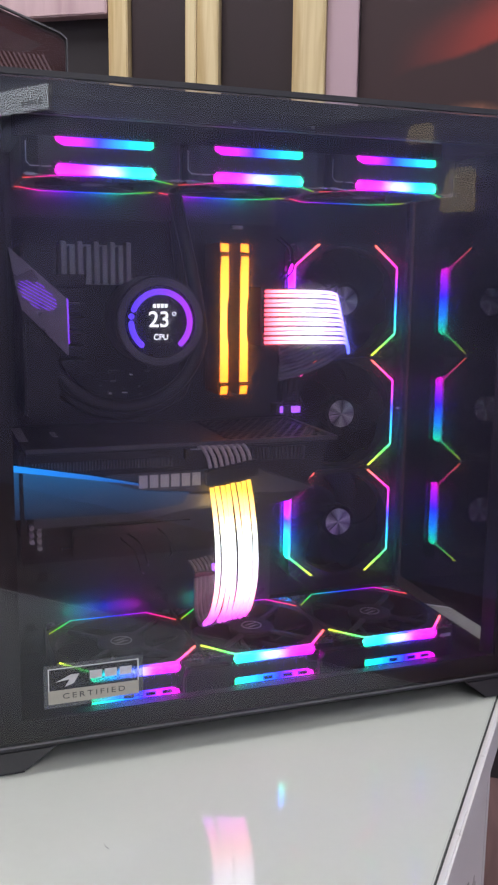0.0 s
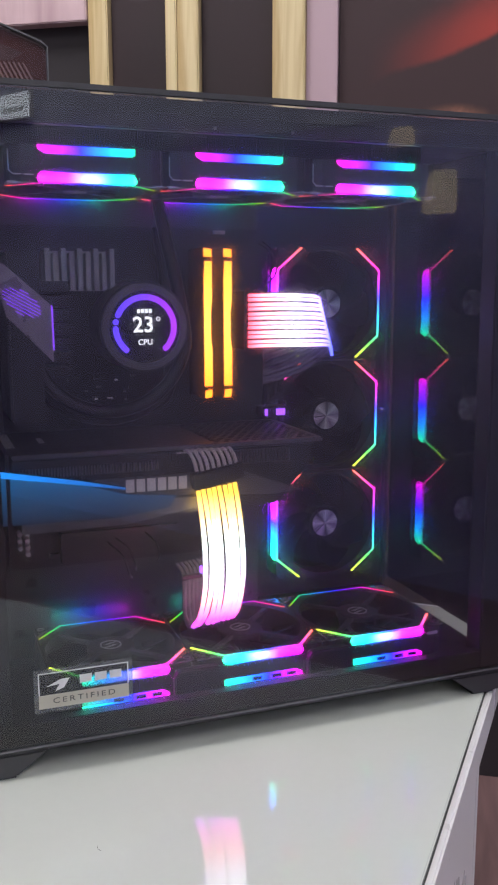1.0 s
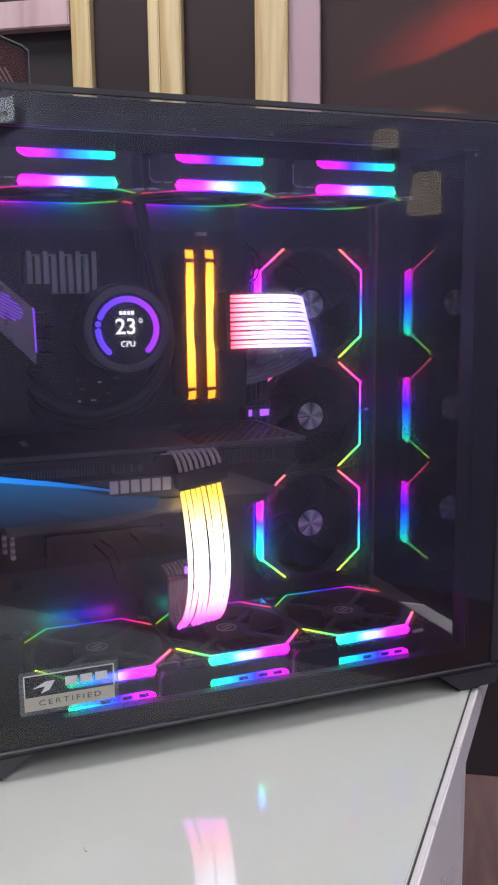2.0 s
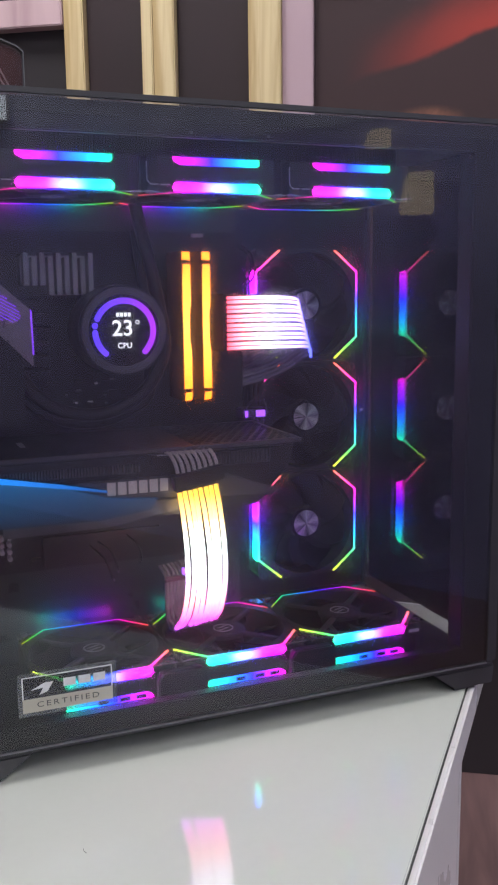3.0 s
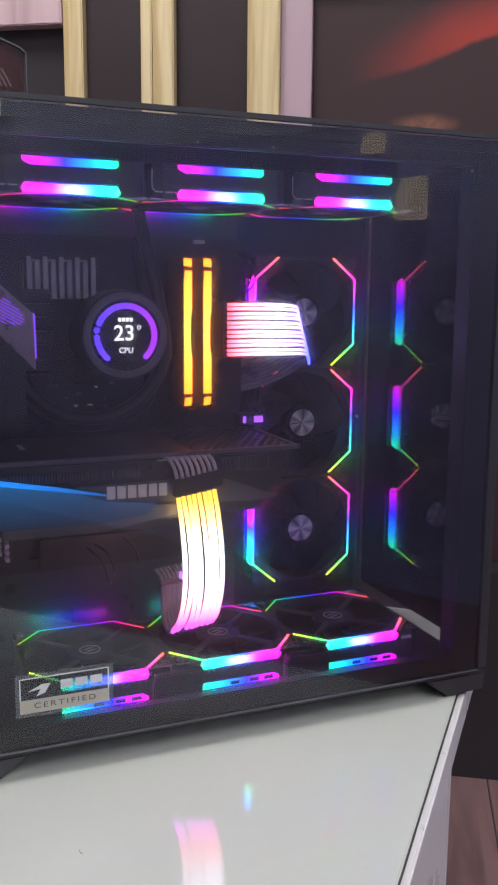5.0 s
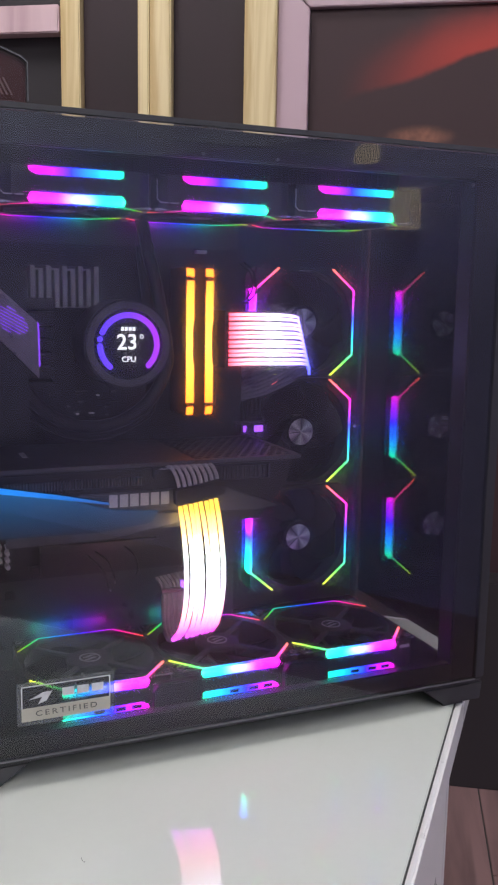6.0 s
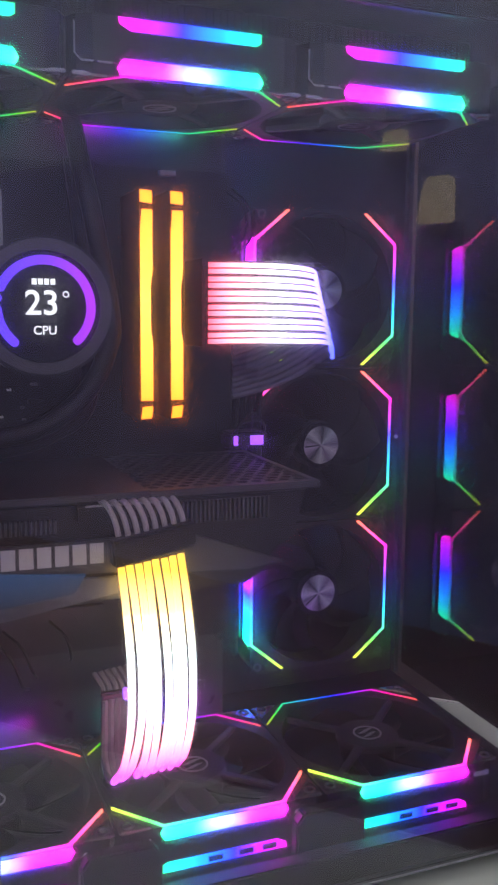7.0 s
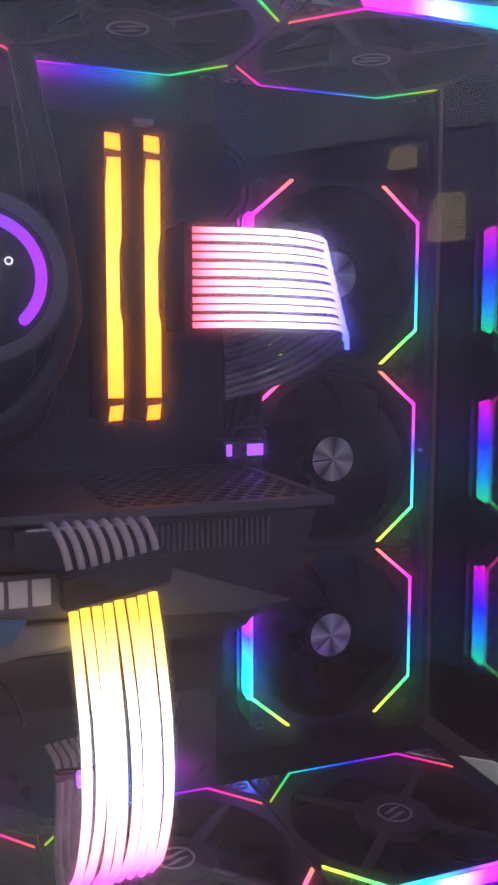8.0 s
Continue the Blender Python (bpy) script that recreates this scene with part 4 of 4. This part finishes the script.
part("lower_plate", Shape().prism([(-0.345, -0.036), (-0.272, -0.0265), (-0.196, -0.0285), (-0.196, -0.036), (-0.262, -0.0465), (-0.345, -0.0475)], "y", GF - 0.0006, GF + 0.002), GUNMETAL, gpu, bevel=0.0006, m=pose(0, 0, -0.0035))
gx = -0.2635
for k in range(6):
    part("letter_bar", Shape().box(gx + k * 0.0087, gx + k * 0.0087 + 0.0070, GF - 0.0014, GF - 0.0011, -0.0240, -0.0135), LETTER_GREY, gpu, "silver block of a printed mark", bevel=0.0004)
part("power_socket", Shape().box(-0.226, -0.180, GF - 0.002, GF + 0.012, -0.002, 0.0055), BLACK_PLASTIC, gpu, bevel=0.0006)
# light bar: a long wedge standing off the shroud
part("light_bar", Shape().prism([(-0.392, 0.0065), (-0.300, -0.0110), (-0.2645, -0.0190), (-0.2645, -0.0200), (-0.300, -0.0135), (-0.392, 0.0015)], "y", GF - 0.0075, GF - 0.0030), BAR_BLUE, gpu, "blue glowing wedge-shaped light bar")
# added glowing plate: imitates the bar's light falling on the shroud
part("light_spill", Shape().prism([(-0.392, 0.0010), (-0.300, -0.0140), (-0.262, -0.0255), (-0.222, -0.0290), (-0.228, -0.0385), (-0.270, -0.0435), (-0.392, -0.0420)], "y", GF - 0.0022, GF + 0.0010), BAR_SPILL, gpu, "shroud area with the bar's blue spill put in as a dim glow", bevel=0.0005)
part("light_bar_base", Shape().prism([(-0.392, 0.0070), (-0.300, -0.0105), (-0.2645, -0.0186), (-0.2645, -0.0200), (-0.300, -0.0135), (-0.392, 0.0015)], "y", GF - 0.0029, GF + 0.0010), GLOSS_BLACK, gpu)
part("silver_trim", Shape().box(-0.222, -0.183, GF - 0.0025, GF - 0.0021, 0.0052, 0.0062), ALU, gpu)
for lx, lw, y0, y1 in ((-0.3515, 0.0075, -0.150, -0.080), (-0.3230, 0.0045, -0.134, -0.110)):
    part("paper_label", Shape().box(lx, lx + lw, y0, y1, 0.0111, 0.0115), WHITE_CAP, gpu, "small white label")
part("bracket", Shape().box(-0.3555, -0.3525, GF - 0.004, -0.07, -0.056, 0.013), BLACK, gpu, "slot bracket")
for k in range(3):
    gf = part("cooling_fan", Shape().ring((-0.31 + 0.073 * k, -0.128, 0), 0.032, 0.035, -0.051, -0.046, n=40).disc((-0.31 + 0.073 * k, -0.128, 0), 0.012, -0.051, -0.046), BLADE_BLACK, gpu)

# ---- glowing power cable of the graphics card ----
cable = thing("power_cable", at(0.008, 0.006, 0.003), "flat power cable of glowing white light tubes with grey wires", "cable")
SPINE = [(-0.1985, -0.2015, -0.026), (-0.1980, -0.2100, -0.045), (-0.1965, -0.2140, -0.075), (-0.1965, -0.2130, -0.105), (-0.1985, -0.2060, -0.130), (-0.2010, -0.1960, -0.1425)]
BACK = [(-0.2010, -0.1960, -0.1425), (-0.2050, -0.1820, -0.1475), (-0.2040, -0.1680, -0.1430), (-0.2020, -0.1590, -0.1300), (-0.2005, -0.1540, -0.1170)]


def ribbon(points, k, n, pitch, across):
    """The k-th of n parallel tubes along a path, spread along a vector."""
    s = (k - (n - 1) / 2) * pitch
    return [Vector(p) + Vector(across) * s for p in points]


N8 = 8
for k in range(N8):
    across = (0.985, -0.10, 0.17)
    sp = ribbon(SPINE, k, N8, 0.0044, across)
    sp = [p + Vector((0.0016 * (0.5 - abs(i / 5 - 0.5)) * math.sin(k * 1.7) + (0.002 if k > 1 else -0.0015) * (i / 5) ** 2, 0.0007 * math.sin(k * 2.1 + i), 0)) for i, p in enumerate(sp)]
    part("light_tube", Shape().tube(curve(sp, 5), 0.00192, 8).mesh("light_tube", CABLE_GLOW, smooth=True), None, cable, "glowing light tube")
    bk = ribbon(BACK, k, N8, 0.0036, across)
    bk[0] = sp[-1]
    part("dark_tube", Shape().tube(curve(bk, 4), 0.0022, 8).mesh("dark_tube", DARK_GUIDE, smooth=True), None, cable, "unlit tube curling back")
    wr = [Vector((-0.2215 + k * 0.0052, GF + 0.004, 0.0025)), Vector((-0.2200 + k * 0.0051, GF - 0.008, 0.0035)),
          Vector((-0.2170 + k * 0.0050, GF - 0.0135, -0.003)), Vector((-0.2150 + k * 0.0049, GF - 0.0150, -0.012))]
    part("wire", Shape().tube(curve(wr, 5), 0.0015, 8).mesh("wire", GREY_WIRE, smooth=True), None, cable, "silver-grey sleeved wire")
    w2 = [bk[-1] + Vector((0, 0, 0.001)), bk[-1] + Vector((-0.001, 0.003, 0.008)), bk[-1] + Vector((-0.004, 0.010, 0.013))]
    part("wire", Shape().tube(curve(w2, 4), 0.0015, 6).mesh("wire", DARK_GUIDE, smooth=True), None, cable, "dark sleeved wire")
comb = Shape().prism([(-0.2195, -0.0135), (-0.1765, -0.0060), (-0.1760, -0.0190), (-0.2185, -0.0270)], "y", -0.2065, -0.1965)
part("comb", comb, BLACK_PLASTIC, cable, "black cable comb", bevel=0.0012)
part("tail_comb", Shape().box(-0.2155, -0.1855, -0.1570, -0.1520, -0.1170, -0.1130), BLACK_PLASTIC, cable, "black cable comb", bevel=0.001)
part("light_plug", Shape().box(-0.2145, -0.2120, -0.207, -0.203, -0.096, -0.090), PLUG_GLOW, cable, "small glowing plug", bevel=0.0006)

# ---- glowing wide cable beside the memory ----
wide = thing("mainboard_cable", at(0.0005, -0.002, 0), "wide flat cable of glowing white light tubes", "cable")
N24 = 12
for k in range(N24):
    z = 0.1300 - k * 0.00415 + (0.00022 if k % 2 else -0.00022)
    f = k / (N24 - 1)
    p = [(-0.1320, -0.1085, z), (-0.105, -0.1110, z + 0.0004), (-0.080 + 0.006 * f, -0.1110, z), (-0.0635 + 0.013 * f, -0.1060, z - 0.0015),
         (-0.0560 + 0.013 * f, -0.0965, z - 0.005 - 0.006 * f)]
    part("light_tube", Shape().tube(curve(p, 5), 0.00134, 8).mesh("light_tube", BOARD_CABLE_GLOW, smooth=True), None, wide, "glowing light tube")
    q = [p[-1], (-0.054 + 0.013 * f, -0.084, z - 0.010), (-0.064 + 0.010 * f, -0.072, z - 0.022), (-0.082 + 0.006 * f, -0.066, z - 0.036 + 0.004 * f), (-0.101, -0.0655, z - 0.044 + 0.006 * f)]
    part("dark_tube", Shape().tube(curve(q, 4), 0.0019, 8).mesh("dark_tube", DARK_GUIDE, smooth=True), None, wide, "unlit tube curling back")
part("comb", Shape().box(-0.1365, -0.1325, -0.110, -0.074, 0.0815, 0.1335), BLACK_PLASTIC, wide, "black end comb", bevel=0.0008)
part("backing", Shape().prism([(-0.132, 0.0825), (-0.062, 0.0810), (-0.062, 0.1330), (-0.132, 0.1330)], "y", -0.1062, -0.1052), BLACK_PLASTIC, wide, "black backing strip")

# ---- small lit plug with loose leads below the memory ----
plug = thing("lit_plug", at(-0.0945, -0.088, 0.0210), "small violet-lit plug with looped black leads", "plug")
part("housing", Shape().box(-0.014, 0.012, 0.002, 0.021, -0.006, 0.004), BLACK_PLASTIC, plug, bevel=0.001)
part("light", Shape().box(0.0, 0.0085, 0.0, 0.0021, -0.004, 0.002), PLUG_GLOW, plug, "violet glowing block")
part("light", Shape().box(-0.0115, -0.009, 0.0, 0.0021, -0.004, 0.002), PLUG_GLOW, plug, "violet glowing sliver")
for k in range(3):
    part("lead", Shape().tube(curve([(-0.010, 0.006, 0.003), (-0.008 + 0.002 * k, -0.002, 0.010 + 0.002 * k), (0.004, -0.004 + 0.003 * k, 0.012 + 0.002 * k), (0.011, 0.004, 0.006), (0.010, 0.012, 0.001)], 5), 0.0009, 6)
         .mesh("lead", RUBBER, smooth=True), None, plug)

# ---- cables rising past the middle side fan ----
for k in range(5):
    x = -0.0955 + 0.0056 * k
    pts = [(x, -0.040 + 0.004 * (k % 2), 0.090), (x + 0.001, -0.050 + 0.003 * (k % 3), 0.062), (x - 0.001, -0.046, 0.034), (x + 0.0005, -0.044 + 0.002 * (k % 2), 0.002), (x - 0.002, -0.038, -0.036)]
    cb = new("sleeved_cable", Shape().tube(curve(pts, 6), 0.0031, 10).mesh("sleeved_cable", RUBBER, smooth=True))
    cb.location = (0, 0, Z0)
    tagged(cb, "thick black sleeved cable beside the mainboard", "cable", "sleeved cables")

# ---- loose leads under the card and by the side fans ----
for k, pts in enumerate(([(-0.255, -0.10, -0.085), (-0.246, -0.112, -0.092), (-0.240, -0.110, -0.108), (-0.236, -0.095, -0.118)],
                         [(-0.228, -0.10, -0.082), (-0.220, -0.108, -0.090), (-0.216, -0.104, -0.104), (-0.214, -0.09, -0.112)],
                         [(-0.262, -0.10, -0.088), (-0.252, -0.116, -0.098), (-0.246, -0.112, -0.116), (-0.24, -0.095, -0.125)],
                         [(-0.106, -0.07, 0.178), (-0.098, -0.080, 0.168), (-0.096, -0.078, 0.152), (-0.100, -0.066, 0.142)],
                         [(-0.102, -0.07, 0.180), (-0.094, -0.080, 0.168), (-0.092, -0.078, 0.150), (-0.097, -0.066, 0.140)])):
    ld = new("loose_lead", Shape().tube(curve(pts, 6), 0.0009, 8).mesh("loose_lead", RUBBER if k % 2 else BLACK_PLASTIC, smooth=True))
    ld.location = (0, 0, Z0)
    tagged(ld, "thin black glossy lead between the boards", "cable", "loose leads")

# ---- sticker on the side glass ----
st = thing("sticker", at(-0.3090, GY - 0.0002, -0.1595) @ Matrix.Diagonal((1.08, 1, 1.08, 1)), "dark and cream rectangular sticker on the side glass", "sticker")
part("film", Shape().box(-0.0345, 0.0345, -0.0002, 0.0, -0.0158, 0.0158), STICKER_FILM, st)
part("border", Shape().box(-0.0315, 0.0315, -0.0003, -0.0002, 0.0122, 0.0130).box(-0.0315, -0.0307, -0.0003, -0.0002, -0.003, 0.0122)
     .box(0.0307, 0.0315, -0.0003, -0.0002, -0.003, 0.0122), STICKER_SILVER, st, "silver printed border")
part("dark_field", Shape().box(-0.0306, 0.0306, -0.0003, -0.0002, -0.003, 0.0121), STICKER_DARK, st)
part("cream_field", Shape().box(-0.0315, 0.0315, -0.0003, -0.0002, -0.0130, -0.0031), CREAM_FILM, st, "cream printed band")
part("mark", Shape().prism([(-0.026, 0.003), (-0.016, 0.0075), (-0.010, 0.0075), (-0.014, 0.001), (-0.020, -0.001), (-0.017, 0.004)], "y", -0.0004, -0.0003), STICKER_SILVER, st, "silver slanted mark")
for k in range(3):
    part("mark_bar", Shape().box(-0.003 + 0.0105 * k, 0.0055 + 0.0105 * k, -0.0004, -0.0003, 0.0025, 0.0085), STICKER_SILVER, st, "silver printed block")
lettering("caption", "CERTIFIED", 0.0056, STICKER_INK, st, pose(0, -0.0004, -0.0080) @ up @ Matrix.Diagonal((1.3, 1, 1, 1)), "dark capital letters", 0.0, 1.35)

# ---- second computer behind ----
sc = thing("second_computer", at(-0.022, 0.32, 0), "dark brown-tinted glass computer case with a sloped top", "computer case")
part("body", Shape().prism([(-0.52, -0.212), (-0.217, -0.212), (-0.217, 0.4310), (-0.225, 0.4370), (-0.52, 0.5380)], "y", 0.006, 0.22), BROWN_INSIDE, sc, bevel=0.002)
part("glass_pane", Shape().prism([(-0.515, -0.205), (-0.219, -0.205), (-0.219, 0.4280), (-0.227, 0.4330), (-0.515, 0.5320)], "y", 0.0, 0.004), BROWN_GLASS, sc, "tinted glass pane", bevel=0.0006)
part("edge_trim", Shape().prism([(-0.2172, 0.3860), (-0.2158, 0.3860), (-0.2158, 0.4325), (-0.2240, 0.4390), (-0.52, 0.5402), (-0.52, 0.5382), (-0.2245, 0.4372), (-0.2172, 0.4315)], "y", -0.001, 0.006), STRUT_GREY, sc, "thin bright edge")
part("inner_panel", Shape().prism([(-0.42, 0.4060), (-0.262, 0.4140), (-0.246, 0.4240), (-0.42, 0.4810)], "y", 0.0045, 0.0058), GREY_PLATE, sc, "grey inner panel")
for k in range(12):
    x = -0.300 + 0.0058 * k
    part("vent_slat", Shape().prism([(x, 0.3920), (x + 0.0022, 0.3920), (x - 0.0085, 0.4120), (x - 0.0107, 0.4120)], "y", 0.0042, 0.0058), SILVER_FIN, sc)
for fx in (-0.49, -0.26):
    part("foot", Shape().box(fx, fx + 0.03, 0.02, 0.20, -0.23, -0.2121), RUBBER, sc)

# ---- specks on the table ----
random.seed(9)
dust = Shape()
for k in range(14):
    u, v, r = random.uniform(0.30, 0.95), random.uniform(-0.42, -0.10), random.uniform(0.0004, 0.0011)
    dust.disc((u, v, 0), r, TABLE_Z + 0.0001, TABLE_Z + 0.0006, "z", 7)
dust.tube([(0.55, -0.215, TABLE_Z + 0.0003), (0.5525, -0.2130, TABLE_Z + 0.0004), (0.5535, -0.210, TABLE_Z + 0.0003)], 0.00014, 5)
du = new("dust", dust.mesh("dust", GROOVE))
du.matrix_basis = TABLE
tagged(du, "a few dark specks on the white tabletop", "dust", kind="stuff")

# ---- floor planks ----
PLANK = wood("floor plank wood", (0.24, 0.14, 0.135), (0.11, 0.065, 0.065), 10, 1.0)
def plank_mesh(half):
    o = [(-0.0735, -0.004), (0.0735, -0.004), (0.0735, -0.0012), (0.0722, 0.0), (-0.0722, 0.0), (-0.0735, -0.0012)]
    return Shape().prism(o, "z", -half + 0.0015, half - 0.0015).mesh("plank", PLANK)


LONG = 0.92
whole, cut = plank_mesh(LONG / 2), plank_mesh(LONG / 4)
for i in range(32):
    x = X0 + 0.075 + 0.15 * i
    ys = [(-LONG * (j + 0.5), whole) for j in range(6)] if i % 2 else [(-LONG / 4, cut)] + [(-LONG * (j + 1), whole) for j in range(5)] + [(-5.75 * LONG, cut)]
    for y, me in ys:
        part("plank", me, None, floor, m=pose(x, y, 0, 90, 0, 0))
